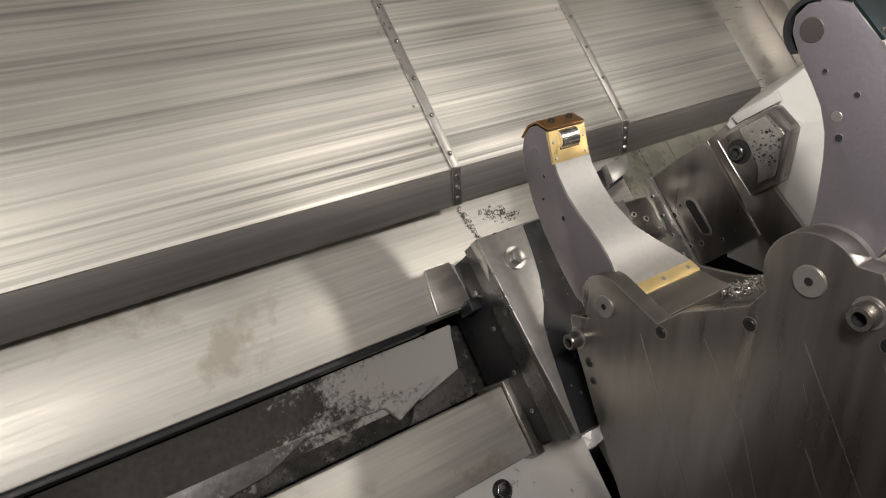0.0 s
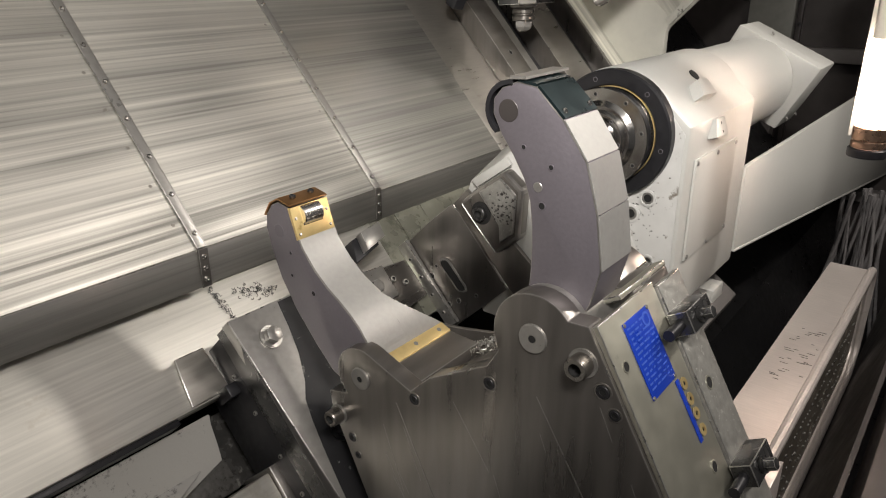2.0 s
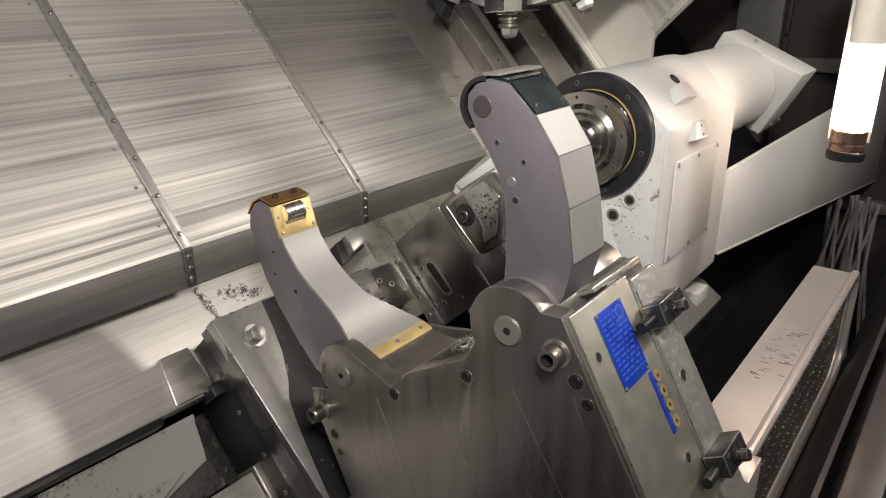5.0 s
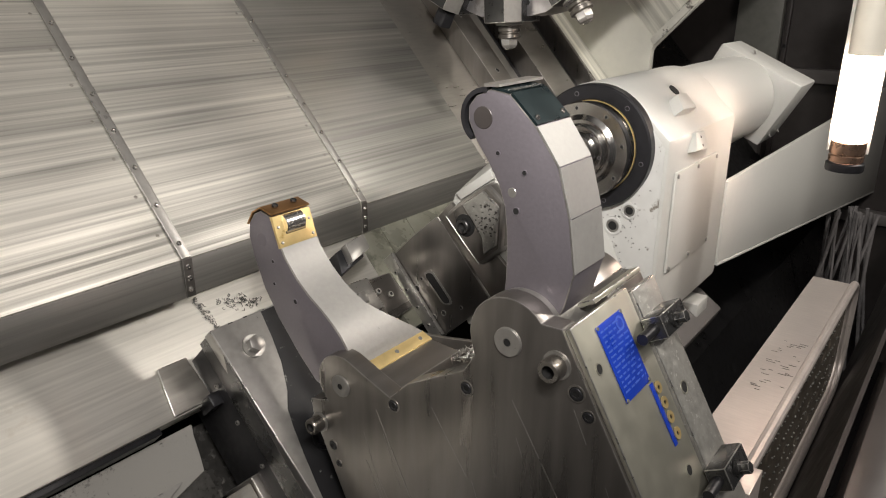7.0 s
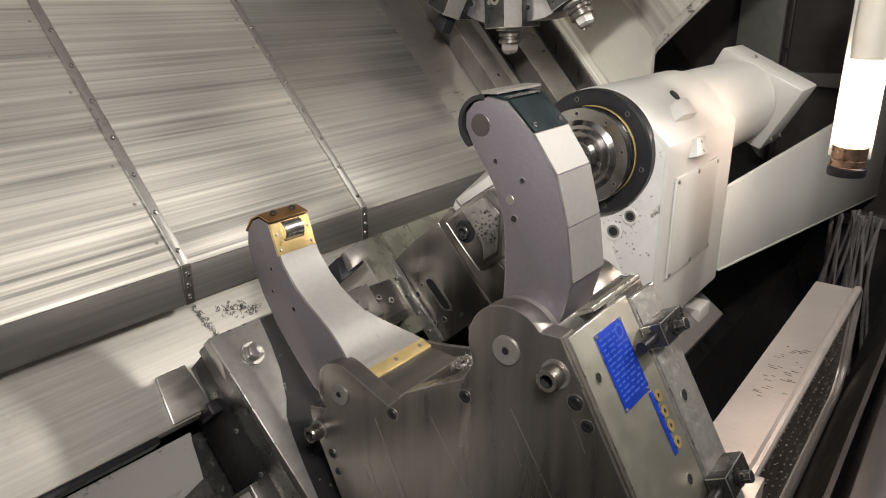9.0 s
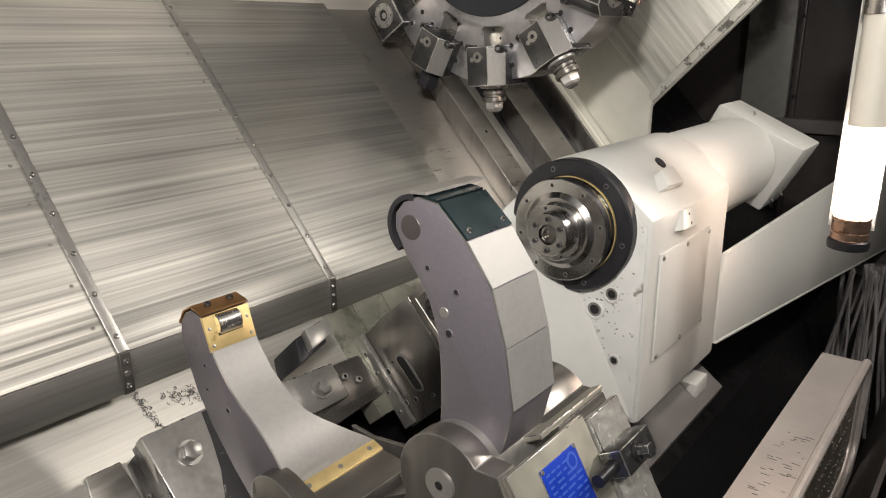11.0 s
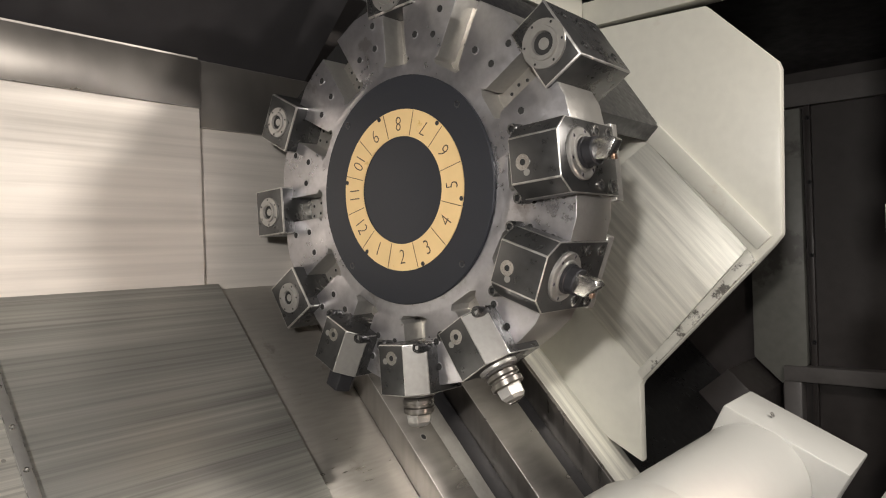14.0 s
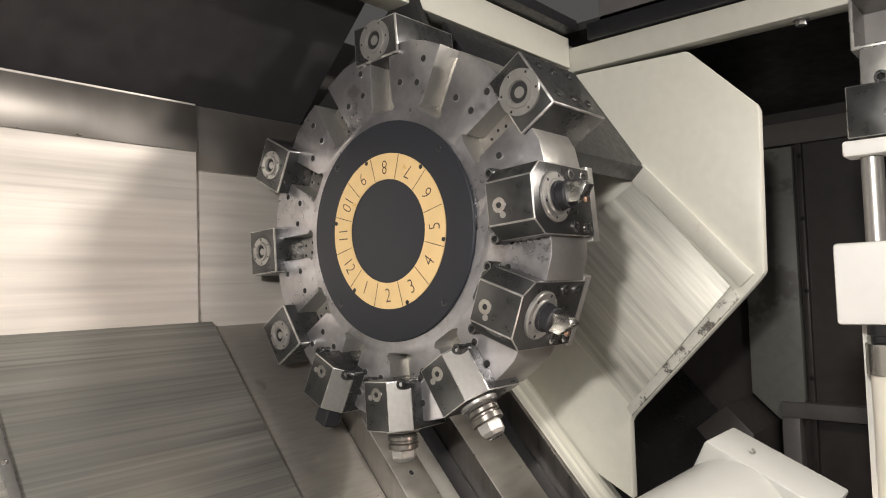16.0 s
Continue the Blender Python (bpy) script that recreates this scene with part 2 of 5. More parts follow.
def dusted(name, dark, pale, x_pale, reach, rough):
    """Oily casting with pale chip dust that thickens along x, with a ragged edge."""
    mat = material(name, dark, rough, 0.0, 0.4, 120, 0.08, (1, 1, 1), 0.15)
    nd, ln = mat.node_tree.nodes, mat.node_tree.links
    co = nd.new("ShaderNodeTexCoord")
    sep = nd.new("ShaderNodeSeparateXYZ")
    ln.new(co.outputs["Object"], sep.inputs[0])
    rise = nd.new("ShaderNodeMapRange")
    rise.inputs["From Min"].default_value, rise.inputs["From Max"].default_value = x_pale - reach, x_pale + reach
    rise.inputs["To Min"].default_value, rise.inputs["To Max"].default_value = -0.22, 0.20
    ln.new(sep.outputs["X"], rise.inputs["Value"])
    total = None
    for scale, detail, rough_n in ((14, 4, 0.5), (140, 6, 0.7)):
        n = nd.new("ShaderNodeTexNoise")
        n.inputs["Scale"].default_value, n.inputs["Detail"].default_value, n.inputs["Roughness"].default_value = scale, detail, rough_n
        ln.new(co.outputs["Object"], n.inputs["Vector"])
        m = nd.new("ShaderNodeMath")
        m.operation = "MULTIPLY_ADD"
        m.inputs[1].default_value = 0.5
        ln.new(n.outputs[0], m.inputs[0])
        ln.new(total if total is not None else rise.outputs[0], m.inputs[2])
        total = m.outputs[0]
    ramp = nd.new("ShaderNodeValToRGB")
    ramp.color_ramp.elements[0].position, ramp.color_ramp.elements[1].position = 0.50, 0.60
    ln.new(total, ramp.inputs[0])
    mix = nd.new("ShaderNodeMix")
    mix.data_type = "RGBA"
    mix.inputs["B"].default_value = (*pale, 1)
    bsdf = nd["Principled BSDF"]
    ln.new(bsdf.inputs["Base Color"].links[0].from_socket, mix.inputs["A"])
    ln.new(ramp.outputs[0], mix.inputs["Factor"])
    ln.new(mix.outputs["Result"], bsdf.inputs["Base Color"])
    return mat


DUSTED = dusted("chip dusted bank", (0.06, 0.058, 0.054), (0.50, 0.49, 0.46), 0.60, 0.20, 0.38)
DUSTED_RIDGE = dusted("chip dusted ridge", (0.10, 0.098, 0.092), (0.40, 0.39, 0.37), 0.62, 0.25, 0.35)

GLOW = bpy.data.materials.new("lamp glow")
GLOW.use_nodes = True
gb = GLOW.node_tree.nodes["Principled BSDF"]
gb.inputs["Base Color"].default_value = (0.9, 0.85, 0.78, 1)
gb.inputs["Emission Color"].default_value = (1.0, 0.76, 0.62, 1)
gb.inputs["Emission Strength"].default_value = 29.0

# ---- frames of reference ----
A48 = radians(48)
SLANT = Matrix(((1, 0, 0, 0), (0, math.cos(A48), -math.sin(A48), 0), (0, math.sin(A48), math.cos(A48), 0), (0, 0, 0, 1)))  # x, up the slope, off the slope
SECTION = Matrix(((0, 0, 1, 0), (1, 0, 0, 0), (0, 1, 0, 0), (0, 0, 0, 1)))  # (y, z) profiles drawn out along x
REST = Matrix(((0, 0, -1, 0.9), (-0.87, 0.493, 0, 0.623), (0.493, 0.87, 0, 1.442), (0, 0, 0, 1)))  # the steady rest: across, up, towards the headstock
TURRET = Matrix(((0, 0, -1, 1.85), (-1, 0, 0, 1.0515), (0, 1, 0, 1.9615), (0, 0, 0, 1)))  # the turret: towards the door, up, towards the headstock
AXIS_Y, AXIS_Z = 0.625, 1.440  # the spindle line
I4 = Matrix.Identity(4)


# ---- shapes ----
def bm_box(size, at=(0, 0, 0), m=I4, bevel=0.0, bm=None):
    own = bmesh.new()
    bmesh.ops.create_cube(own, size=1)
    bmesh.ops.scale(own, vec=size, verts=own.verts)
    bmesh.ops.translate(own, vec=at, verts=own.verts)
    if bevel:
        worn_edges(bmesh.ops.bevel(own, geom=own.edges[:], offset=bevel, segments=2, affect="EDGES", profile=0.5))
    own.transform(m)
    return join(bm, own)


def worn_edges(made_by_bevel):
    """The rounded edges of a part take its second material, where it has one."""
    for f in made_by_bevel["faces"]:
        f.material_index = 1


def bm_span(a, b, m=I4, bevel=0.0, bm=None):
    """A box from corner a to corner b."""
    a, b = Vector(a), Vector(b)
    return bm_box([abs(v) for v in (b - a)], (a + b) / 2, m, bevel, bm)


def bm_prism(pts, z0, z1, m=I4, bevel=0.0, bm=None):
    own = bmesh.new()
    low = [own.verts.new((x, y, z0)) for x, y in pts]
    high = [own.verts.new((x, y, z1)) for x, y in pts]
    own.faces.new(low[::-1])
    own.faces.new(high)
    for i in range(len(pts)):
        j = (i + 1) % len(pts)
        own.faces.new((low[i], low[j], high[j], high[i]))
    bmesh.ops.recalc_face_normals(own, faces=own.faces)
    if bevel:
        sharp = [e for e in own.edges if e.calc_face_angle(0) > 0.5]
        worn_edges(bmesh.ops.bevel(own, geom=sharp, offset=bevel, segments=2, affect="EDGES", profile=0.5))
    own.transform(m)
    return join(bm, own)


def bm_lathe(profile, m=I4, seg=48, bm=None, smooth=True):
    """A turned solid: (radius, height) points about local z."""
    own = bmesh.new()
    rings = []
    for r, z in profile:
        if r < 1e-6:
            rings.append([own.verts.new((0, 0, z))])
        else:
            rings.append([own.verts.new((r * math.cos(2 * math.pi * i / seg), r * math.sin(2 * math.pi * i / seg), z)) for i in range(seg)])
    for a, b in zip(rings, rings[1:]):
        for i in range(seg):
            j = (i + 1) % seg
            if len(a) == 1 and len(b) == 1:
                continue
            if len(a) == 1:
                own.faces.new((a[0], b[j], b[i]))
            elif len(b) == 1:
                own.faces.new((a[i], a[j], b[0]))
            else:
                own.faces.new((a[i], a[j], b[j], b[i]))
    bmesh.ops.recalc_face_normals(own, faces=own.faces)
    own.transform(m)
    return join(bm, own)


def bm_tube(points, r, seg=10, bm=None):
    """A round rod along a line of points."""
    own = bmesh.new()
    pts = [Vector(p) for p in points]
    rings = []
    for i, p in enumerate(pts):
        d = (pts[min(i + 1, len(pts) - 1)] - pts[max(i - 1, 0)]).normalized()
        side = d.cross(Vector((0.31, 0.83, 0.46))).normalized()
        up = d.cross(side)
        rings.append([own.verts.new(p + r * (math.cos(2 * math.pi * k / seg) * side + math.sin(2 * math.pi * k / seg) * up)) for k in range(seg)])
    for a, b in zip(rings, rings[1:]):
        for k in range(seg):
            own.faces.new((a[k], a[(k + 1) % seg], b[(k + 1) % seg], b[k]))
    own.faces.new(rings[0][::-1])
    own.faces.new(rings[-1])
    bmesh.ops.recalc_face_normals(own, faces=own.faces)
    return join(bm, own)


def bm_skin(verts, faces):
    own = bmesh.new()
    vs = [own.verts.new(v) for v in verts]
    for f in faces:
        own.faces.new([vs[i] for i in f])
    bmesh.ops.recalc_face_normals(own, faces=own.faces)
    return own


def join(bm, own):
    if bm is None:
        return own
    me = bpy.data.meshes.new("t")
    own.to_mesh(me)
    own.free()
    bm.from_mesh(me)
    bpy.data.meshes.remove(me)
    return bm


def to_mesh(name, bm, mat):
    for f in bm.faces:
        f.smooth = True
    for e in bm.edges:
        if e.calc_face_angle(0.0) > radians(28):
            e.smooth = False
    me = bpy.data.meshes.new(name)
    bm.to_mesh(me)
    bm.free()
    me.materials.append(mat)
    if mat in WORN_EDGE:
        me.materials.append(WORN_EDGE[mat])
    elif bm_has_edges(me):
        me.polygons.foreach_set("material_index", [0] * len(me.polygons))
    return me


def bm_has_edges(me):
    return any(p.material_index for p in me.polygons)


def part(name, bm, mat, parent=None, label=""):
    ob = new(name, to_mesh(name, bm, mat))
    if parent is not None:
        under(ob, parent)
    return tagged(ob, label)


def under(ob, parent):
    """Parents ob and leaves it where it is; a thing's parts are drawn in the world's metres."""
    ob.parent = parent
    if parent.parent is None:
        ob.matrix_parent_inverse = parent.matrix_basis.inverted()


def thing(name, label, category, group="", m=I4):
    ob = new(name)
    ob.empty_display_size = 0.05
    ob.matrix_world = m
    return tagged(ob, label, category, group)


def structure(name, bm, mat, label, category):
    return tagged(part(name, bm, mat), label, category, "", "structure")


MESH = {}


def shared(key, make, mat):
    if key not in MESH:
        MESH[key] = to_mesh(key, make(), mat)
    return MESH[key]


def piece(name, key, make, mat, m, parent):
    """A small repeated part on shared mesh data, at the pose m."""
    ob = new(name, shared(key, make, mat))
    under(ob, parent)
    ob.matrix_basis = m
    return ob


def bm_socket(r, h, seg=20):
    """Socket head cap: knurled drum, chamfered rim, hexagon recess."""
    own = bm_lathe([(r * 0.97, 0), (r, 0.1 * h), (r, 0.88 * h), (r * 0.9, h), (r * 0.56, h)], seg=seg)
    return own


def bm_hexpit(r, h):
    own = bmesh.new()
    hexa = [(r * 0.6 * math.cos(math.pi / 3 * i), r * 0.6 * math.sin(math.pi / 3 * i)) for i in range(6)]
    bottom = [own.verts.new((x, y, h * 0.45)) for x, y in hexa]
    top = [own.verts.new((x, y, h * 0.995)) for x, y in hexa]
    own.faces.new(bottom)
    for i in range(6):
        own.faces.new((bottom[i], top[i], top[(i + 1) % 6], bottom[(i + 1) % 6]))
    return own


def socket_screw(parent, m, r, h, mat=None, name="socket_screw"):
    ob = piece(name, f"cap {r:.4f} {h:.4f} {(mat or BLUED).name}", lambda: bm_socket(r, h), mat or BLUED, m, parent)
    return ob, piece("hex_recess", f"pit {r:.4f} {h:.4f}", lambda: bm_hexpit(r, h), DEPTH_SHADE, I4, ob)


def hex_bolt(parent, m, r, h, mat=None):
    def make():
        own = bm_lathe([(0, 0), (r * 1.35, 0), (r * 1.35, h * 0.22), (0, h * 0.22)], seg=24)
        bm_prism([(r * math.cos(math.pi / 3 * i), r * math.sin(math.pi / 3 * i)) for i in range(6)], h * 0.22, h, bevel=r * 0.06, bm=own)
        return own
    return piece("hex_bolt", f"hex {r:.4f} {h:.4f} {(mat or STEEL).name}", make, mat or STEEL, m, parent)


def plain_hole(parent, m, r, mat=None):
    """A drilled hole: a countersunk rim round a flat disc coloured as the bore's shade."""
    ob = piece("bolt_hole", f"rim {r:.4f}", lambda: bm_lathe([(r * 1.25, 0.0), (r * 1.2, 0.0008), (r, 0.0009), (r * 0.92, -0.0004)], seg=20), mat or STEEL, m, parent)
    piece("bore", f"bore {r:.4f}", lambda: bm_lathe([(0, 0.0005), (r, 0.0005)], seg=20), DEPTH_SHADE, I4, ob)
    return ob


def at(x, y, z, rx=0, ry=0, rz=0):
    return pose(x, y, z, rx, ry, rz)


def slope_z(y, n):
    """Height of the plane that lies n off the slope, at depth y."""
    return (n + math.sin(A48) * y) / math.cos(A48)


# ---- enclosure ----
structure("ground", bm_span((-2.2, -1.6, 0.0), (4.6, 2.2, 0.02)), UNDER_SHADE, "oily floor under the machine, darkened for shade", "floor")
structure("wall_back", bm_span((-1.6, 1.480, 1.72), (1.727, 1.50, 2.25)), WALL, "pale stainless sheet wall behind the sliding covers", "wall")
structure("wall_back_return", bm_span((1.7272, 1.496, 1.62), (2.03, 1.512, 2.25)), WALL, "stainless sheet wall beside the turret", "wall")
# two dark strips stand in for the roof's shade on the upper wall
structure("shade_band_back", bm_span((-1.6, 1.474, 2.150), (1.7268, 1.4797, 2.245), bevel=0.001), PLATE, "dark strip for the shade along the wall top", "trim")
structure("shade_band_return", bm_span((1.7275, 1.488, 2.115), (2.03, 1.4957, 2.249), bevel=0.001), PLATE, "dark strip for the shade over the wall return", "trim")
structure("trim_seam", bm_span((1.283, 1.4765, 1.835), (1.297, 1.4797, 2.149), bevel=0.001), WALL, "folded sheet seam on the back wall", "trim")
structure("ceiling", bm_prism([(1.52, 2.25), (1.52, 2.27), (1.16, 2.62), (1.16, 2.60)], -1.6, 2.02, SECTION), DARK_B, "dark sloping roof sheet over the covers", "ceiling")
structure("ceiling_right", bm_span((2.60, -0.3, 2.52), (4.10, 1.16, 2.54)), DARK_B, "dark roof sheet over the tailstock end", "ceiling")
structure("wall_end", bm_span((4.05, -0.6, 0.0), (4.10, 1.6, 2.6)), DARK, "dark painted end wall of the enclosure", "wall")
# unseen stand-in; its grey sets what the headstock-facing parts reflect
structure("wall_left", bm_span((-1.65, -0.2, 0.0), (-1.6, 1.6, 2.6)), GREYP, "unseen grey wall added at the headstock end", "wall")
structure("wall_rear", bm_span((1.95, 1.53, 0.0), (4.05, 1.56, 2.5)), DARK, "dark rear sheet of the enclosure", "wall")
structure("trim_end", bm_span((4.01, -0.3, 2.38), (4.049, 1.10, 2.47), bevel=0.002), GREYP, "grey angle along the end wall top", "trim")
structure("trim_end_post", bm_span((4.02, 0.905, 0.9), (4.049, 0.925, 2.38), bevel=0.002), DARK, "narrow seam post on the end wall", "trim")
end_post = scene.objects["trim_end_post"]
structure("wall_end_panel", bm_prism([(0.936, 2.37), (1.135, 2.37), (1.135, 1.385), (1.03, 1.285), (0.936, 1.365)], 4.00, 4.0495, SECTION, 0.004), PANELP, "grey green inner sheet on the end wall", "wall")
structure("wall_end_ramp", bm_prism([(1.04, 1.28), (1.14, 1.378), (1.40, 1.16), (1.40, 0.9), (1.04, 0.9)], 3.70, 4.0495, SECTION, 0.004), DARK, "dark sloping chip chute at the end wall", "wall")

for y, z in ((0.912, 1.30), (0.912, 1.454), (0.912, 1.795), (0.912, 2.08), (0.912, 2.33)):
    socket_screw(end_post, at(4.02, y, z, 0, -90, 0), 0.009, 0.006, BLACK)

# window frame in the end wall
end_frame = thing("wall_frame", "grey steel frame on the dark end wall", "frame", "", pose(4.03, 0.8, 1.3))
for name, a, b in (("frame_rail", (3.98, 0.30, 1.30), (4.048, 1.02, 1.36)), ("frame_post", (3.98, 0.955, 0.75), (4.048, 1.02, 1.2995)), ("frame_sill", (3.98, 0.30, 0.70), (4.048, 1.02, 0.7495))):
    part(name, bm_span(a, b, bevel=0.004), GREYP, end_frame)

# overhead frame
beam_x = thing("overhead_beam", "cream painted steel beam along the machine top", "beam", "overhead frame", pose(1.0, 1.13, 2.5))
part("web", bm_span((-1.6, 1.10, 2.42), (2.585, 1.16, 2.50), bevel=0.003), CREAM, beam_x)
part("slide_rail", bm_span((-1.6, 1.06, 2.503), (2.56, 1.12, 2.53), bevel=0.002), BLACK, beam_x, "black door slide rail")
for k in range(26):
    part("slat", bm_span((2.02 + 0.022 * k, 1.165, 2.535), (2.034 + 0.022 * k, 1.235, 2.541), bevel=0.0008), AMBER, beam_x, "yellowed roof slat")
part("slat_rail", bm_span((2.0, 1.155, 2.531), (2.60, 1.163, 2.548), bevel=0.001), CREAM, beam_x)
beam_y = thing("overhead_beam", "cream painted steel beam across the machine top", "beam", "overhead frame", pose(2.62, 0.5, 2.5))
part("web", bm_span((2.588, -0.3, 2.41), (2.64, 1.16, 2.475), bevel=0.003), CREAM, beam_y)
part("slide_rail", bm_span((2.57, -0.3, 2.478), (2.64, 1.04, 2.52), bevel=0.002), BLACK, beam_y, "black door slide rail")
hex_bolt(beam_y, at(2.615, 0.549, 2.41, 180), 0.012, 0.014, STEEL)
part("rail_cover", bm_span((2.60, -0.3, 2.523), (2.68, 1.02, 2.60), bevel=0.004), GREYP, beam_y, "grey sheet cover over the rail")

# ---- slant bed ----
structure("bed", bm_prism([(0.30, 0.02), (1.46, 0.02), (1.46, 1.50), (1.05, 1.06), (0.95, 0.95), (0.80, 0.80), (0.62, 0.70)], -1.6, 4.0, SECTION), UNDER_SHADE, "oily casting of the slant bed, blackened for shade", "machine bed")


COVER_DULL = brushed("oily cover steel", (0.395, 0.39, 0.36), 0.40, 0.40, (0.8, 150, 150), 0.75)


def cover(x0, x1, n, y_lip, last=False):
    z_lip, y_top = slope_z(y_lip, n), 1.4775
    t = thing("way_cover", "telescopic slide cover of rubbed sheet steel over the slant bed", "slide cover", "way covers", pose(x0, y_lip, z_lip - 0.058))
    z_top = slope_z(y_top, n)
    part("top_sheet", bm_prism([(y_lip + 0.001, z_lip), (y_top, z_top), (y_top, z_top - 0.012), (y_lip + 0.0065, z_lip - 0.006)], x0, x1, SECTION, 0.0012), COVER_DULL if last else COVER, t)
    part("lip", bm_prism([(y_lip, z_lip - 0.060), (y_lip, z_lip - 0.0005), (y_lip + 0.0055, z_lip - 0.0065), (y_lip + 0.0055, z_lip - 0.060)], x0, x1, SECTION, 0.0008), COVER_END, t, "folded front lip")
    if not last:
        m = SLANT
        s0, s1 = math.cos(A48) * y_lip + math.sin(A48) * z_lip, math.cos(A48) * y_top + math.sin(A48) * z_top
        part("wiper_strip", bm_span((x1 - 0.013, s0 + 0.001, n + 0.0003), (x1 + 0.003, s1, n + 0.0032), m, 0.0008), STEEL, t, "screwed wiper strip")
        part("lip_strip", bm_span((x1 - 0.013, y_lip - 0.0032, z_lip - 0.060), (x1 + 0.003, y_lip - 0.0003, z_lip + 0.001), bevel=0.0008), PLATE, t, "dark screwed end strip")
        k = 0
        s = s0 + 0.025
        while s < s1 - 0.02:
            piece("screw", "cover screw", lambda: bm_lathe([(0.0042, 0), (0.0042, 0.0012), (0.0032, 0.0026), (0.0014, 0.003), (0.0012, 0.0015), (0, 0.0015)], seg=14), BRIGHT, m @ at(x1 - 0.005, s, n + 0.0032), t)
            piece("flush_screw", "flush screw", lambda: bm_lathe([(0.0030, 0.0003), (0.0026, 0.0006), (0.0012, 0.0006), (0.0010, 0.0001), (0, 0.0001)], seg=12), STRIP, m @ at(x1 - 0.026, s + 0.022, n), t)
            s += 0.068
        for dz in (0.012, 0.030, 0.048):
            piece("screw", "cover screw", None, BRIGHT, at(x1 - 0.005, y_lip - 0.0032, z_lip - dz, 90), t)
    return t


cover(-1.6, 0.925, 0.142, 0.996)
cover(0.60, 1.325, 0.121, 1.0165)
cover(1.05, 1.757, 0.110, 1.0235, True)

way = thing("guide_way", "wide ground steel guide way below the covers", "guide way", "", SLANT @ at(0.3, 1.45, 0.06))
part("rail", bm_span((-1.6, 1.449, 0.03), (1.30, 1.66, 0.0735), SLANT, 0.003), WAY, way)
part("edge_strip", bm_span((-1.6, 1.440, 0.03), (0.80, 1.4485, 0.066), SLANT, 0.001), BLACK, way, "black wiper edge")
panel = thing("way_deck", "oily olive grey way deck with sheet seams", "deck", "", SLANT @ at(1.6, 1.55, 0.05))
for x0, x1 in ((1.301, 1.372), (1.374, 1.452), (1.454, 1.60), (1.602, 1.95)):
    part("sheet", bm_span((x0, 1.40, 0.03), (x1, 1.66, 0.0715), SLANT, 0.0012), OILY, panel)
trough = thing("chip_trough", "wet grey casting ledge strewn with fine chips", "casting", "", SLANT @ at(0.3, 1.38, 0.0))
SNX = SLANT @ Matrix(((0, 0, 1, 0), (1, 0, 0, 0), (0, 1, 0, 0), (0, 0, 0, 1)))  # (up the slope, off the slope) profiles drawn out along x
part("floor", bm_prism([(-1.6, 1.322), (1.0, 1.322), (1.0, 1.439), (-1.6, 1.439)], -0.06, -0.02, SLANT, 0.004), OILPOOL, trough, "oily black trough floor")
bank_section = [(1.4385, 0.028), (1.4385, -0.0198), (1.350, -0.0198), (1.362, -0.015), (1.392, 0.002), (1.424, 0.016)]
part("upper_bank", bm_prism(bank_section, -1.6, 0.862, SNX, 0.003), DUSTED, trough, "oily cast bank dusted with pale chips")
drip = bmesh.new()
rng = random.Random(31)
for i in range(130):
    r = rng.uniform(0.0006, 0.002)
    bmesh.ops.create_icosphere(drip, subdivisions=1, radius=r, matrix=SLANT @ at(rng.uniform(0.44, 0.70), rng.uniform(1.325, 1.364), -0.0195))
part("drops", drip, BRIGHT, trough, "bright coolant drops")
part("bank", bm_prism([(0.30, 1.325), (0.53, 1.345), (0.59, 1.368), (0.72, 1.362), (0.735, 1.335), (0.86, 1.385), (0.86, 1.41), (0.70, 1.385), (0.52, 1.40), (0.30, 1.39)], -0.0199, -0.008, SLANT, 0.004), DUSTED_RIDGE, trough, "raised ridge of packed chips")
part("dark_step", bm_prism([(0.745, 1.322), (0.862, 1.322), (0.862, 1.372), (0.762, 1.345)], -0.0199, -0.002, SLANT, 0.003), BANK, trough, "dark cast step")
front_way = thing("guide_way", "lower ground steel guide way towards the door", "guide way", "", SLANT @ at(0.3, 1.26, 0.05))
part("rail", bm_span((-1.6, 1.212, 0.0), (0.872, 1.320, 0.0735), SLANT, 0.003), WAY, front_way)
part("apron", bm_prism([(-1.6, 1.06), (0.985, 1.06), (0.985, 1.2105), (-1.6, 1.2105)], 0.0, 0.045, SLANT, 0.003), CHIPPED, front_way, "pale chipped apron casting")
for x in (0.30, 0.815):
    hex_bolt(front_way, SLANT @ at(x, 1.183, 0.045), 0.012, 0.008, BLUED)
part("apron_end", bm_prism([(1.035, 1.06), (1.34, 1.06), (1.34, 1.165), (1.035, 1.165)], 0.0, 0.045, SLANT, 0.003), CHIPPED, front_way, "pale chipped apron casting")
part("end_wiper", bm_span((0.8725, 1.206, -0.01), (0.89, 1.326, 0.080), SLANT, 0.002), PLATE, front_way, "dark way wiper")

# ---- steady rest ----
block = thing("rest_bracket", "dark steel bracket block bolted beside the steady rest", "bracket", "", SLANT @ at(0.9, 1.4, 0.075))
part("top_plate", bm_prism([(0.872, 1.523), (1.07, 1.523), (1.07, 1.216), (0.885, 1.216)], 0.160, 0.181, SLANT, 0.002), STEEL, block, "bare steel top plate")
part("body", bm_prism([(0.893, 1.512), (1.06, 1.512), (1.06, 1.225), (0.897, 1.225)], 0.0, 0.1598, SLANT, 0.002), BLACK, block)
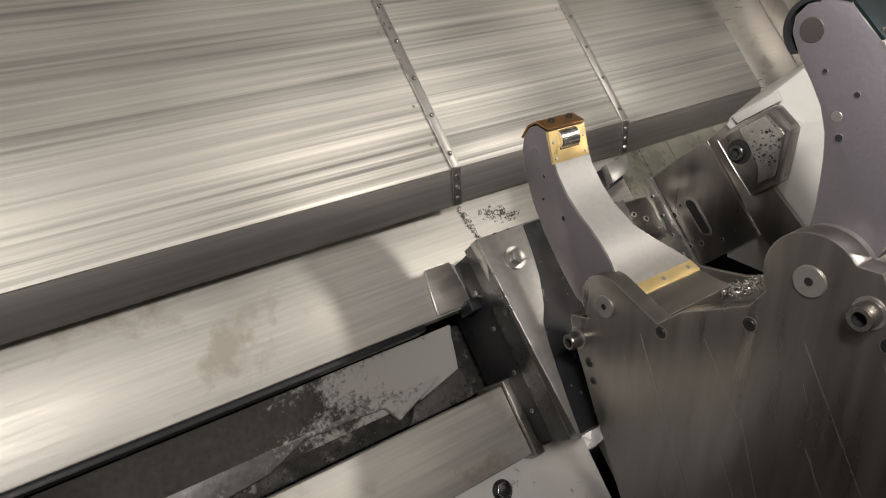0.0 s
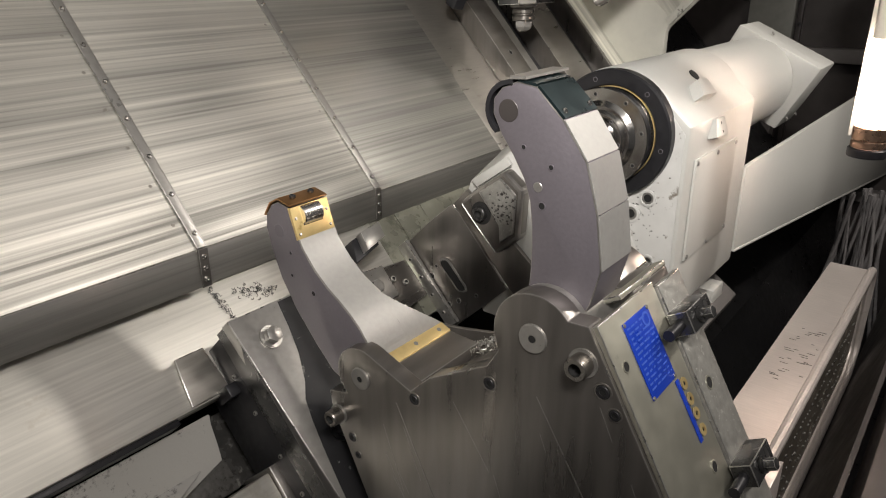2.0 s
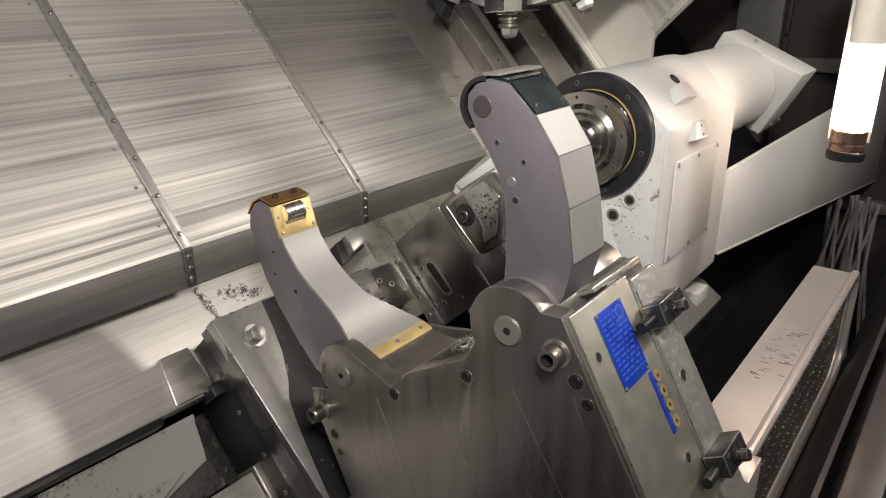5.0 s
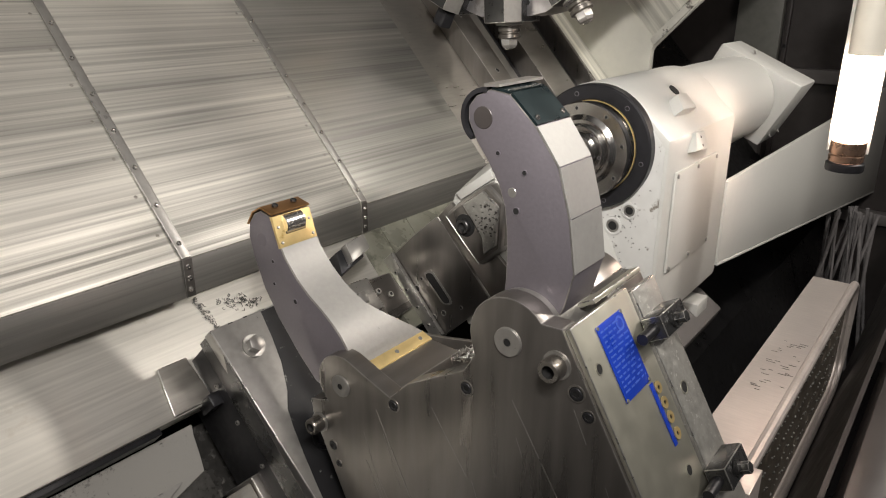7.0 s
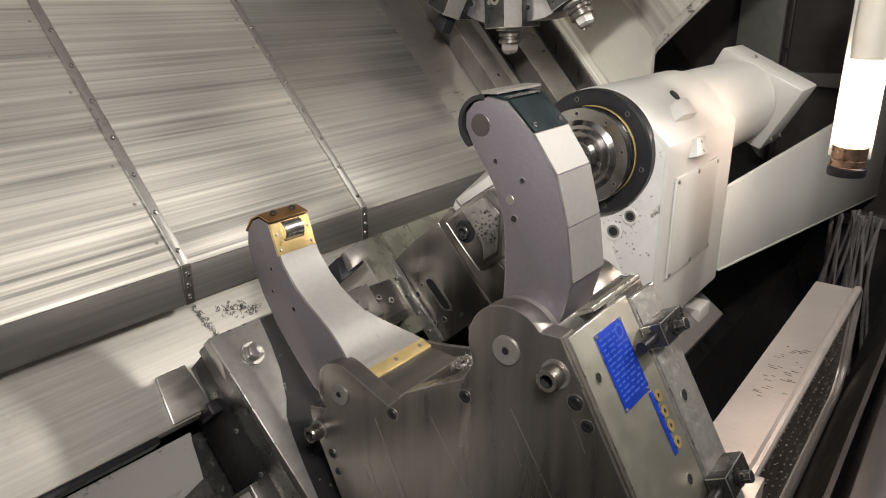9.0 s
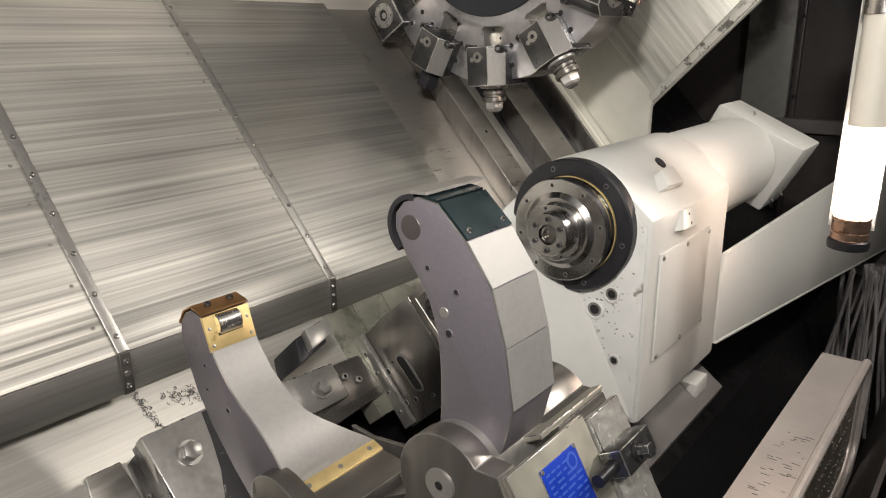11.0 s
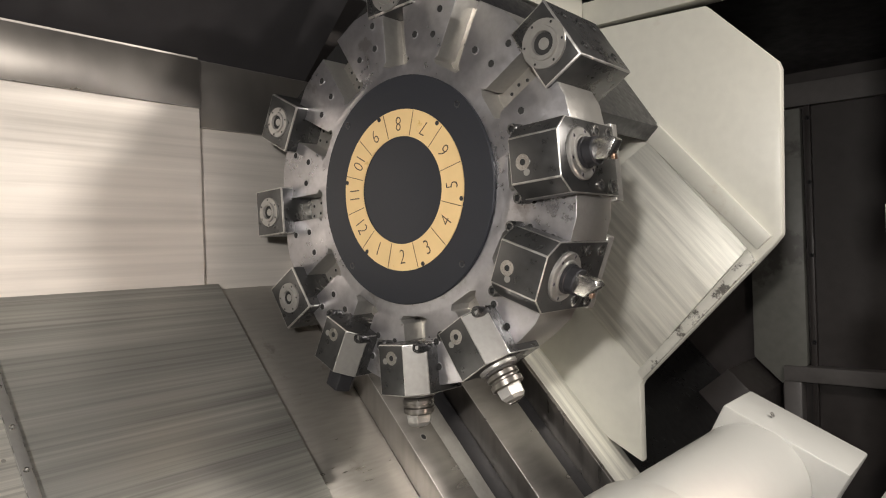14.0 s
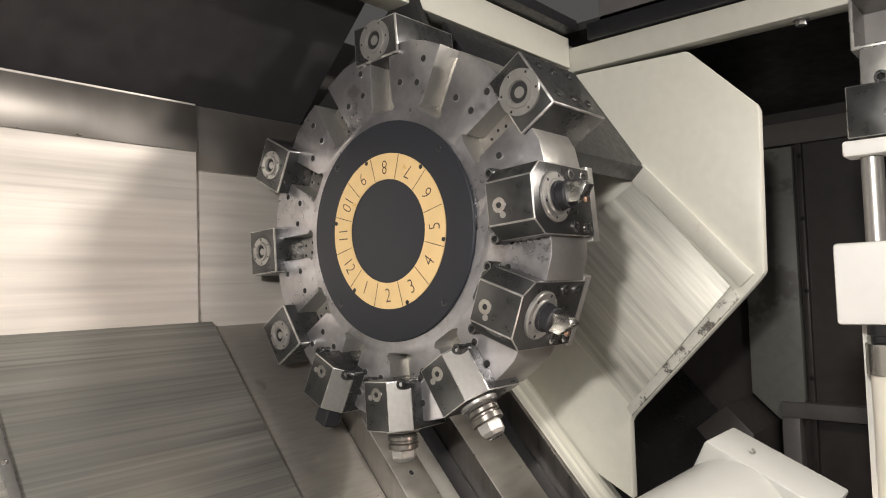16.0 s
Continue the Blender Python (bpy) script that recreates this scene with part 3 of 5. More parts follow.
XNS = SLANT @ Matrix(((1, 0, 0, 0), (0, 0, 1, 0), (0, 1, 0, 0), (0, 0, 0, 1)))  # (x, off the slope) profiles drawn out up the slope
part("edge_facet", bm_prism([(0.8735, 0.1800), (0.8765, 0.132), (0.886, 0.132), (0.886, 0.1598), (0.880, 0.1598)], 1.218, 1.522, XNS, 0.001), BLUED, block, "dark grey edge face")
part("side_plate", bm_prism([(0.880, 0.1315), (0.885, 0.08), (0.885, 0.01), (0.8925, 0.01), (0.8925, 0.1315)], 1.222, 1.516, XNS, 0.001), BLACK, block, "black side plate")
part("stud_block", bm_span((0.866, 1.436, 0.06), (0.8845, 1.456, 0.10), SLANT, 0.002), BLACK, block)
# this outline paints the arm's cast shadow together with the oil
part("film_and_shadow", bm_prism([(0.958, 1.520), (1.068, 1.520), (1.068, 1.219), (0.890, 1.219), (0.895, 1.260), (0.902, 1.310), (0.909, 1.350), (0.916, 1.378), (0.930, 1.400), (0.945, 1.440), (0.953, 1.480)], 0.1811, 0.1816, SLANT), FILM_SHADOW, block, "black oil film and arm shadow with bare patches")
hex_bolt(block, SLANT @ at(0.918, 1.478, 0.181, 0, 0, 17), 0.0125, 0.016, STEEL)
hex_bolt(block, SLANT @ at(0.940, 1.318, 0.1816, 0, 0, 17), 0.0125, 0.016, BLACK)
for s in (1.46, 1.40, 1.33, 1.27):
    socket_screw(block, SLANT @ at(0.881, s, 0.11, 0, -87, 0), 0.0035, 0.003, STEEL)
pad = thing("way_pad", "flat grey wiper pad lying on the guide way", "pad", "", SLANT @ at(0.85, 1.49, 0.0735))
part("pad_body", bm_prism([(0.820, 1.452), (0.831, 1.524), (0.878, 1.524), (0.884, 1.452)], 0.0738, 0.0785, SLANT, 0.0015), STRIP, pad)

rest = thing("steady_rest", "hydraulic steady rest of dark oiled steel with open arms", "steady rest", "", REST @ at(0, -0.5, 0))


def arc(cx, cy, r, a0, a1, n=14):
    return [(cx + r * math.cos(radians(a0 + (a1 - a0) * i / n)), cy + r * math.sin(radians(a0 + (a1 - a0) * i / n))) for i in range(n + 1)]


outline = (arc(-0.136, -0.162, 0.040, 200, 40) + [(-0.088, -0.158), (-0.061, -0.190), (-0.024, -0.179), (0.065, -0.179), (0.088, -0.166)]
           + arc(0.136, -0.162, 0.046, 165, 10) + [(0.2, -0.164), (0.2, -0.62), (-0.24, -0.62), (-0.222, -0.30), (-0.214, -0.19), (-0.205, -0.167)])
part("front_plate", bm_prism(outline, -0.025, 0.0, REST, 0.0012), PLATE, rest, "dark oiled front plate")
rear = ([(-0.205, -0.19), (-0.15, -0.205), (-0.085, -0.205), (0.07, -0.200)] + arc(0.136, -0.162, 0.044, 150, 10) + [(0.198, -0.164), (0.198, -0.62), (-0.238, -0.62), (-0.212, -0.19)])
part("rear_plate", bm_prism(rear, -0.185, -0.100, REST, 0.0012), PLATE, rest)
part("core", bm_prism([(-0.20, -0.215), (-0.07, -0.235), (0.07, -0.235), (0.1975, -0.20), (0.1975, -0.62), (-0.225, -0.62)], -0.0998, -0.0252, REST, 0.001), PLATE, rest)
part("side_plate", bm_span((0.2003, -0.62, -0.128), (0.206, -0.166, -0.004), REST, 0.001), OLIVE, rest, "olive grey ground side plate")
part("side_rail", bm_span((0.2003, -0.62, -0.190), (0.2085, -0.172, -0.1315), REST, 0.0015), PITTED, rest, "scuffed pitted rear side strip")
part("top_ledge", bm_span((0.150, -0.1635, -0.185), (0.199, -0.158, -0.07), REST, 0.001), OLIVE, rest)
part("rear_web", bm_prism([(-0.200, -0.134), (-0.168, -0.156), (-0.120, -0.175), (-0.078, -0.189), (0.060, -0.204), (0.060, -0.215), (-0.200, -0.215)], -0.192, -0.1855, REST, 0.001), PLATE, rest, "dark web sloping down behind the arm")
part("chip_ledge", bm_span((-0.115, -0.216, -0.1715), (0.070, -0.2055, -0.1002), REST, 0.001), PITTED, rest, "pitted ledge between the arms")
for dx, dy, w in ((-0.103, -0.40, 0.0012), (0.118, -0.42, 0.0012)):
    part("joint_line", bm_box((w, 0.40, 0.0006), (0, 0, 0), REST @ at(dx, dy, 0.0001, 0, 0, -3 if dx < 0 else 2)), EDGE_DULL, rest)
for x, r in ((-0.136, 0.0145), (0.136, 0.0155)):
    pin = part("pivot_cap", bm_lathe([(r, -0.004), (r, 0.0018), (r - 0.001, 0.0026), (0.0042, 0.0026), (0.0042, -0.003), (0, -0.003)], REST @ at(x, -0.162, 0)), STEEL, rest, "turned pivot pin cap")
    part("centre_hole", bm_lathe([(0, 0.0027), (0.0038, 0.0027)], REST @ at(x, -0.162, 0), 20), DEPTH_SHADE, pin)
for x, r in ((0.136, 0.0445),):
    part("hub", bm_lathe([(0, -0.0995), (r, -0.0995), (r, -0.0255), (0, -0.0255)], REST @ at(x, -0.162, 0)), STEEL, rest, "round arm hub")
for x, y, r, h in ((0.180, -0.195, 0.0118, 0.016), (-0.205, -0.200, 0.0108, 0.016)):
    part("washer", bm_lathe([(0.007, 0.0003), (r * 1.25, 0.0003), (r * 1.25, 0.0025), (0.007, 0.0025)], REST @ at(x, y, 0), 28), STEEL, rest)
    socket_screw(rest, REST @ at(x, y, 0.0026, 0, 0, 20), r, h, CAP)
for x, y, r in ((0.187, -0.226, 0.009), (0.189, -0.250, 0.0072), (-0.200, -0.234, 0.0078), (-0.204, -0.259, 0.006), (-0.06, -0.200, 0.0085), (0.059, -0.198, 0.0085)):
    plain_hole(rest, REST @ at(x, y, 0.0), r * 0.85, PLATE)
    socket_screw(rest, REST @ at(x, y, -0.0062, 0, 0, 10), r * 0.72, 0.008, BLACK)

scores = bmesh.new()
rng = random.Random(12)
for i in range(26):
    x, y = rng.uniform(-0.16, 0.18), rng.uniform(-0.58, -0.24)
    bm_box((0.0005, rng.uniform(0.02, 0.16), 0.0002), (0, 0, 0), REST @ at(x, y, 0.0001, 0, 0, rng.uniform(-12, 6)), 0, scores)
tagged(part("scratch", scores, STEEL, rest), kind="stuff")

# the two arms
LEFT_ARM = [(-0.202, 0.073), (-0.186, 0.080), (-0.171, 0.079), (-0.155, 0.064), (-0.161, 0.040), (-0.1635, 0.012), (-0.158, -0.020), (-0.149, -0.045), (-0.137, -0.068),
            (-0.1285, -0.088), (-0.1225, -0.108), (-0.1205, -0.130), (-0.1225, -0.150), (-0.136, -0.195), (-0.168, -0.182), (-0.190, -0.165), (-0.205, -0.150), (-0.216, -0.110), (-0.226, -0.055), (-0.228, -0.011), (-0.222, 0.030), (-0.214, 0.058)]
left_arm = part("left_arm", bm_prism(LEFT_ARM, -0.0795, -0.0175, REST, 0.0012), ARM, rest, "curved grey gripping arm")
inner = LEFT_ARM[3:13]
inner = [inner[0], (-0.1624, 0.0236)] + inner[2:]
liner_out = [(x + 0.0016, y + 0.0004) for x, y in inner[1:]]
part("ground_face", bm_prism(liner_out + [(x - 0.003, y) for x, y in inner[1:]][::-1], -0.0788, -0.0182, REST), GROUND, left_arm, "bright ground inner face")
part("brass_plate", bm_prism([(-0.1535, 0.064), (-0.1600, 0.036), (-0.1620, 0.024), (-0.1665, 0.024), (-0.1585, 0.066)], -0.0800, -0.0170, REST, 0.0006), BRASS, left_arm, "brass wear plate")
# flat black inlay, coloured as the shade in the roller's slot
part("roller_slot", bm_prism([(-0.1552, 0.0655), (-0.1590, 0.0390), (-0.1612, 0.0390), (-0.1574, 0.0655)], -0.0650, -0.0320, REST), DEPTH_SHADE, left_arm)
part("roller", bm_lathe([(0, -0.0155), (0.0130, -0.0155), (0.0140, -0.0145), (0.0140, 0.0145), (0.0130, 0.0155), (0, 0.0155)], REST @ at(-0.1630, 0.0530, -0.0485), 36), BRIGHT, left_arm, "polished steel roller")
part("bronze_cap", bm_prism([(-0.2045, 0.0715), (-0.1865, 0.0815), (-0.1695, 0.0812), (-0.1525, 0.0655), (-0.1515, 0.0678), (-0.1685, 0.0835), (-0.187, 0.0838), (-0.207, 0.0738)], -0.0805, -0.0165, REST, 0.0006), BRONZE, left_arm, "bronze wiper cap")
for z in (-0.064, -0.033):
    socket_screw(left_arm, REST @ at(-0.160, 0.0775, z) @ pose(0, 0, 0, -90, 0, 0) @ pose(0, 0, 0, 0, 43, 0), 0.0042, 0.003, BLUED)
for x, y in ((-0.1610, 0.030), (-0.1570, 0.050)):
    for z in (-0.0745, -0.0225):
        piece("rivet", "brass rivet", lambda: bm_lathe([(0.0022, 0), (0.0018, 0.001), (0, 0.0013)], seg=12), STEEL, REST @ at(x, y, z) @ pose(0, 0, 0, 0, 90, 0), left_arm)
foot_line = [(-0.1440, -0.0560, -0.0800), (-0.1370, -0.0680, -0.0805), (-0.1320, -0.0800, -0.0830), (-0.1285, -0.0880, -0.0875), (-0.1250, -0.0990, -0.0960), (-0.1225, -0.1080, -0.1040), (-0.1210, -0.1190, -0.1150),
             (-0.1205, -0.1300, -0.1270), (-0.1210, -0.1400, -0.1390), (-0.1224, -0.1500, -0.1500), (-0.1300, -0.1800, -0.1500)]
skin, n = [], len(foot_line)
for u, v, z in foot_line:
    skin += [REST @ Vector(c) for c in ((u + 0.0012, v, -0.0262 if v < -0.13 else -0.0789), (u + 0.0012, v, z), (u - 0.03, v, z), (u - 0.03, v, -0.0789))]
faces = [(4 * i + a, 4 * i + 4 + a, 4 * i + 4 + (a + 1) % 4, 4 * i + (a + 1) % 4) for i in range(n - 1) for a in range(4)] + [(0, 1, 2, 3), (4 * n - 1, 4 * n - 2, 4 * n - 3, 4 * n - 4)]
part("hub_block", bm_skin(skin, faces), GROUND, left_arm, "ground hub face widening to the pivot")
brass = part("brass_foot", bm_prism([(-0.1218, -0.1495), (-0.1105, -0.1635), (-0.114, -0.1675), (-0.1255, -0.153)], -0.151, -0.0260, REST, 0.0005), BRASS, left_arm, "brass wiper strip")
for z in (-0.04, -0.088, -0.136):
    piece("strip_screw", "strip screw", lambda: bm_lathe([(0.0032, 0), (0.0030, 0.0005), (0.0016, 0.0005), (0, 0.0002)], seg=14), STEEL, REST @ at(-0.1160, -0.1563, z, -90, 0, 0) @ pose(0, 0, 0, 0, 52, 0), brass)
part("foot_facet", bm_prism([(-0.1108, -0.1650), (-0.072, -0.190), (-0.078, -0.205), (-0.125, -0.20), (-0.122, -0.165)], -0.150, -0.0262, REST, 0.001), PLATE, left_arm)
for x, y, r in ((-0.178, -0.045, 0.0032), (-0.204, -0.013, 0.0022), (-0.188, 0.014, 0.0022)):
    plain_hole(left_arm, REST @ at(x, y, -0.0175), r, ARM)
part("pad_disc", bm_lathe([(0, 0.0004), (0.0085, 0.0004), (0.009, 0)], REST @ at(-0.192, 0.046, -0.0175), 24), ARM, left_arm)

RIGHT_ARM = [(0.118, -0.135), (0.139, -0.103), (0.152, -0.080), (0.162, -0.060), (0.170, -0.040), (0.174, -0.017), (0.173, 0.007), (0.170, 0.030), (0.171, 0.052), (0.178, 0.064), (0.191, 0.069),
             (0.209, 0.067), (0.226, 0.054), (0.238, 0.016), (0.243, -0.027), (0.232, -0.075), (0.213, -0.125), (0.188, -0.152), (0.150, -0.180), (0.118, -0.170)]
right_arm = part("right_arm", bm_prism(RIGHT_ARM, -0.098, -0.034, REST, 0.0012), ARM, rest, "curved grey gripping arm")
for a, b, mat, name in (((0.226, 0.054), (0.238, 0.016), TEAL, "teal_plate"), ((0.238, 0.016), (0.243, -0.027), GROUND, "outer_face"), ((0.243, -0.027), (0.232, -0.075), GROUND, "outer_face"),
                        ((0.232, -0.075), (0.213, -0.125), GROUND, "outer_face"), ((0.209, 0.067), (0.226, 0.054), TEAL, "teal_plate")):
    d = Vector((b[0] - a[0], b[1] - a[1])).normalized()
    lift, e = (0.0025 if mat is TEAL else 0.0012), 0.0006
    p0, p1 = (a[0] + d.x * e, a[1] + d.y * e), (b[0] - d.x * e, b[1] - d.y * e)
    part(name, bm_prism([p0, p1, (p1[0] - d.y * lift, p1[1] + d.x * lift), (p0[0] - d.y * lift, p0[1] + d.x * lift)], -0.0976, -0.0344, REST), mat, right_arm)
for x, y in ((0.2135, 0.0662), (0.2375, 0.0235)):
    for z in (-0.090, -0.042):
        piece("plate_screw", "plate screw", lambda: bm_lathe([(0.0036, 0), (0.0036, 0.0012), (0.0026, 0.0020), (0.0012, 0.0020), (0, 0.0010)], seg=14), BRIGHT, REST @ at(x, y, z, 90, 0, 0) @ pose(0, 0, 0, 0, 55 if y > 0.05 else 72, 0), right_arm)
part("tip_guard", bm_prism(arc(0.191, 0.046, 0.0285, 205, 58, 12) + arc(0.191, 0.046, 0.0240, 58, 205, 12), -0.104, -0.0325, REST), BLACK, right_arm, "black curved tip guard")
part("guard_flap", bm_prism([(0.2045, 0.0715), (0.2200, 0.0640), (0.2206, 0.0665), (0.2055, 0.0745)], -0.112, -0.032, REST), STEEL, right_arm)
for x, y, r in ((0.181, -0.048, 0.0034), (0.207, -0.018, 0.0024), (0.188, 0.010, 0.0022)):
    plain_hole(right_arm, REST @ at(x, y, -0.034), r, ARM)
part("pad_disc", bm_lathe([(0, 0.0005), (0.0105, 0.0005), (0.011, 0)], REST @ at(0.188, 0.047, -0.034), 28), DARK, right_arm)
part("plug", bm_lathe([(0, 0.0005), (0.0045, 0.0005), (0.005, 0)], REST @ at(0.185, -0.030, -0.034), 20), STEEL, right_arm)

# name plate, pips and clamps on the side
SIDE = REST @ Matrix(((0, 0, 1, 0.206), (0, 1, 0, 0), (-1, 0, 0, 0), (0, 0, 0, 1)))  # along x, up, out of the side
plate = part("name_plate", bm_span((0.042, -0.259, 0.0002), (0.098, -0.180, 0.0014), SIDE, 0.0004), BLUE, rest, "blue printed name plate")
rng = random.Random(4)
for i in range(13):
    y = -0.187 - i * 0.0052
    x = 0.046
    while x < (0.078 if i < 3 else 0.092):
        w = rng.uniform(0.004, 0.012)
        part("print_bar", bm_span((x, y - 0.0009, 0.0015), (min(x + w, 0.095), y + 0.0009, 0.00165), SIDE), PRINT, plate)
        x += w + rng.uniform(0.002, 0.006)
part("emblem", bm_lathe([(0.0052, 0.0015), (0.0075, 0.0015), (0.0075, 0.0017), (0.0052, 0.0017)], SIDE @ at(0.086, -0.191, 0), 24), PRINT, plate)
for x, y in ((0.044, -0.182), (0.096, -0.182), (0.096, -0.257), (0.044, -0.257)):
    piece("rivet", "brass rivet", None, STEEL, SIDE @ at(x, y, 0.0014), rest)
part("label_strip", bm_span((0.093, -0.330, 0.0002), (0.100, -0.262, 0.0012), SIDE, 0.0003), BLUE, rest, "narrow blue label strip")
for y in (-0.270, -0.287, -0.303, -0.321):
    pip = part("pip", bm_lathe([(0.0024, 0.0014), (0.0064, 0.0014), (0.0064, 0.0026), (0.0024, 0.0026)], SIDE @ at(0.1055, y, 0), 22), BRASS, rest, "yellow ring label")
    part("pip_hole", bm_lathe([(0, 0.0016), (0.0024, 0.0016)], SIDE @ at(0.1055, y, 0), 14), DEPTH_SHADE, pip)
for x, y, r in ((0.022, -0.214, 0.0048), (0.154, -0.292, 0.0062), (0.101, -0.360, 0.0055)):
    plain_hole(rest, SIDE @ at(x, y, 0.0025 if x > 0.13 else 0.0), r, OLIVE)
for y in (-0.215, -0.385):
    clamp = part("clamp_block", bm_span((0.122, y - 0.0125, 0.003), (0.180, y + 0.0125, 0.026), SIDE, 0.001), BLUED, rest, "dark clamp block with slots")
    for x in (0.146, 0.166):
        part("slot_hole", bm_prism(arc(0, 0.0045, 0.0045, 0, 180, 8) + arc(0, -0.0045, 0.0045, 180, 360, 8), 0.0261, 0.0264, SIDE @ at(x, y, 0, 0, 0, 0)), DEPTH_SHADE, clamp)
    part("stud", bm_lathe([(0, -0.030), (0.006, -0.030), (0.006, 0.0), (0, 0.0)], SIDE @ at(0.1215, y, 0.014) @ pose(0, 0, 0, 0, 90, 0), 16), BLACK, clamp)
    hex_bolt(clamp, SIDE @ at(0.146, y, 0.0266), 0.0068, 0.015, BLUED)
chips = bmesh.new()
rng = random.Random(8)
for i in range(700):
    u, w = rng.uniform(-0.112, 0.060), rng.uniform(-0.182, -0.128)
    p = REST @ Vector((u, -0.199 + 0.010 * rng.random() * (1 - abs(u + 0.05) / 0.12), w))
    bm_box((0.006 * rng.random() + 0.001, 0.0012, 0.0007), (0, 0, 0), Matrix.Translation(p) @ Euler((rng.random() * 6, rng.random() * 6, rng.random() * 6)).to_matrix().to_4x4(), 0, chips)
tagged(part("chip_heap", chips, CHIPS), "loose bright steel chips between the steady rest arms", "chips", "", "stuff")
# ---- between steady rest and tailstock ----
stop = thing("stop_block", "small bright steel stop block on the bed", "block", "", SLANT @ at(1.19, 1.55, 0.0735))
part("block_body", bm_prism([(1.150, 1.530), (1.215, 1.545), (1.228, 1.580), (1.165, 1.570)], 0.0738, 0.155, SLANT, 0.0015), BLACK, stop)
part("block_top", bm_prism([(1.172, 1.540), (1.222, 1.552), (1.228, 1.580), (1.178, 1.574)], 0.1552, 0.172, SLANT, 0.001), STEEL, stop)
saddle = thing("slide_saddle", "grey steel saddle with bolts behind the steady rest", "saddle", "", SLANT @ at(1.2, 1.47, 0.0))
part("base_plate", bm_prism([(1.06, 1.53), (1.315, 1.515), (1.322, 1.435), (1.20, 1.425), (1.06, 1.44)], 0.02, 0.086, SLANT, 0.002), PLATE, saddle)
part("step_plate", bm_prism([(1.10, 1.525), (1.235, 1.518), (1.235, 1.455), (1.10, 1.455)], 0.0862, 0.112, SLANT, 0.002), STEEL, saddle)
hex_bolt(saddle, SLANT @ at(1.19, 1.485, 0.112), 0.0125, 0.016, STEEL)
for x, s in ((1.262, 1.49), (1.285, 1.475)):
    socket_screw(saddle, SLANT @ at(x, s, 0.0862), 0.006, 0.005, STEEL)

tail = thing("tailstock", "pale grey painted tailstock with a bright turned quill", "tailstock", "", pose(1.6, 0.8, 1.05))
part("slot_plate", bm_prism([(0.985, 1.185), (0.915, 1.255), (0.860, 1.303), (0.842, 1.292), (0.735, 1.170), (0.85, 1.06), (0.90, 1.09)], 1.343, 1.352, SECTION, 0.001), PLATE, tail, "dark oiled cover plate with a slot")
part("slot", bm_prism([(0.885, 1.181), (0.886, 1.189), (0.880, 1.195), (0.870, 1.197), (0.862, 1.194), (0.823, 1.152), (0.821, 1.143), (0.828, 1.138), (0.838, 1.137), (0.846, 1.140)], 1.3422, 1.3428, SECTION, 0.0002), STEEL, tail, "bright slot rim")
part("slot_hollow", bm_prism([(0.881, 1.181), (0.882, 1.187), (0.877, 1.191), (0.871, 1.192), (0.865, 1.190), (0.827, 1.150), (0.826, 1.144), (0.831, 1.141), (0.838, 1.140), (0.843, 1.143)], 1.3414, 1.3420, SECTION), DEPTH_SHADE, tail)
for y, z, r in ((0.904, 1.152, 0.006), (0.893, 1.175, 0.003), (0.863, 1.104, 0.005), (0.84, 1.118, 0.0045), (0.80, 1.14, 0.003)):
    plain_hole(tail, at(1.343, y, z, 0, -90, 0), r, STEEL)
part("plate_two", bm_prism([(0.858, 1.304), (0.735, 1.17), (0.62, 1.08), (0.60, 1.15), (0.72, 1.25), (0.83, 1.335)], 1.349, 1.358, SECTION, 0.001), PLATE, tail, "second dark cover plate")
part("angle_strip", bm_span((1.333, 1.36, 0.070), (1.3425, 1.545, 0.098), SLANT, 0.001), STEEL, tail, "screwed angle strip")
for s in (1.39, 1.43, 1.47, 1.51):
    socket_screw(tail, SLANT @ at(1.333, s, 0.084, 0, -90, 0), 0.004, 0.003, STEEL)
def bm_loft(a, xa, b, xb, bevel=0.0):
    own = bmesh.new()
    va, vb = [own.verts.new((xa, y, z)) for y, z in a], [own.verts.new((xb, y, z)) for y, z in b]
    own.faces.new(va)
    own.faces.new(vb[::-1])
    for i in range(len(a)):
        j = (i + 1) % len(a)
        own.faces.new((va[i], vb[i], vb[j], va[j]))
    bmesh.ops.recalc_face_normals(own, faces=own.faces)
    if bevel:
        bmesh.ops.bevel(own, geom=own.edges[:], offset=bevel, segments=3, affect="EDGES", profile=0.5)
    return own


part("base", bm_loft([(0.840, 1.318), (0.830, 1.348), (0.775, 1.388), (0.705, 1.365), (0.720, 1.19), (0.80, 1.10)], 1.362,
                     [(0.87, 1.318), (0.85, 1.375), (0.735, 1.470), (0.635, 1.375), (0.505, 1.135), (0.60, 1.02)], 1.4913, 0.003), WHITE, tail, "cast painted base")
part("rear_base", bm_prism([(0.87, 1.318), (0.85, 1.375), (0.735, 1.470), (0.66, 1.45), (0.52, 1.13), (0.60, 1.02), (0.80, 1.08)], 1.492, 1.92, SECTION, 0.004), WHITE, tail)
pocket = part("bolt_pocket", bm_prism([(0.830, 1.316), (0.806, 1.340), (0.742, 1.388), (0.704, 1.360), (0.708, 1.275), (0.752, 1.236)], 1.330, 1.3615, SECTION, 0.007), PLATE, tail, "oily cast bolt pocket")
part("pocket_wall", bm_prism([(0.788, 1.344), (0.745, 1.376), (0.713, 1.352), (0.716, 1.284), (0.742, 1.262), (0.745, 1.292), (0.768, 1.322)], 1.3245, 1.3303, SECTION, 0.0025), PITTED, pocket, "pitted grey pocket wall")
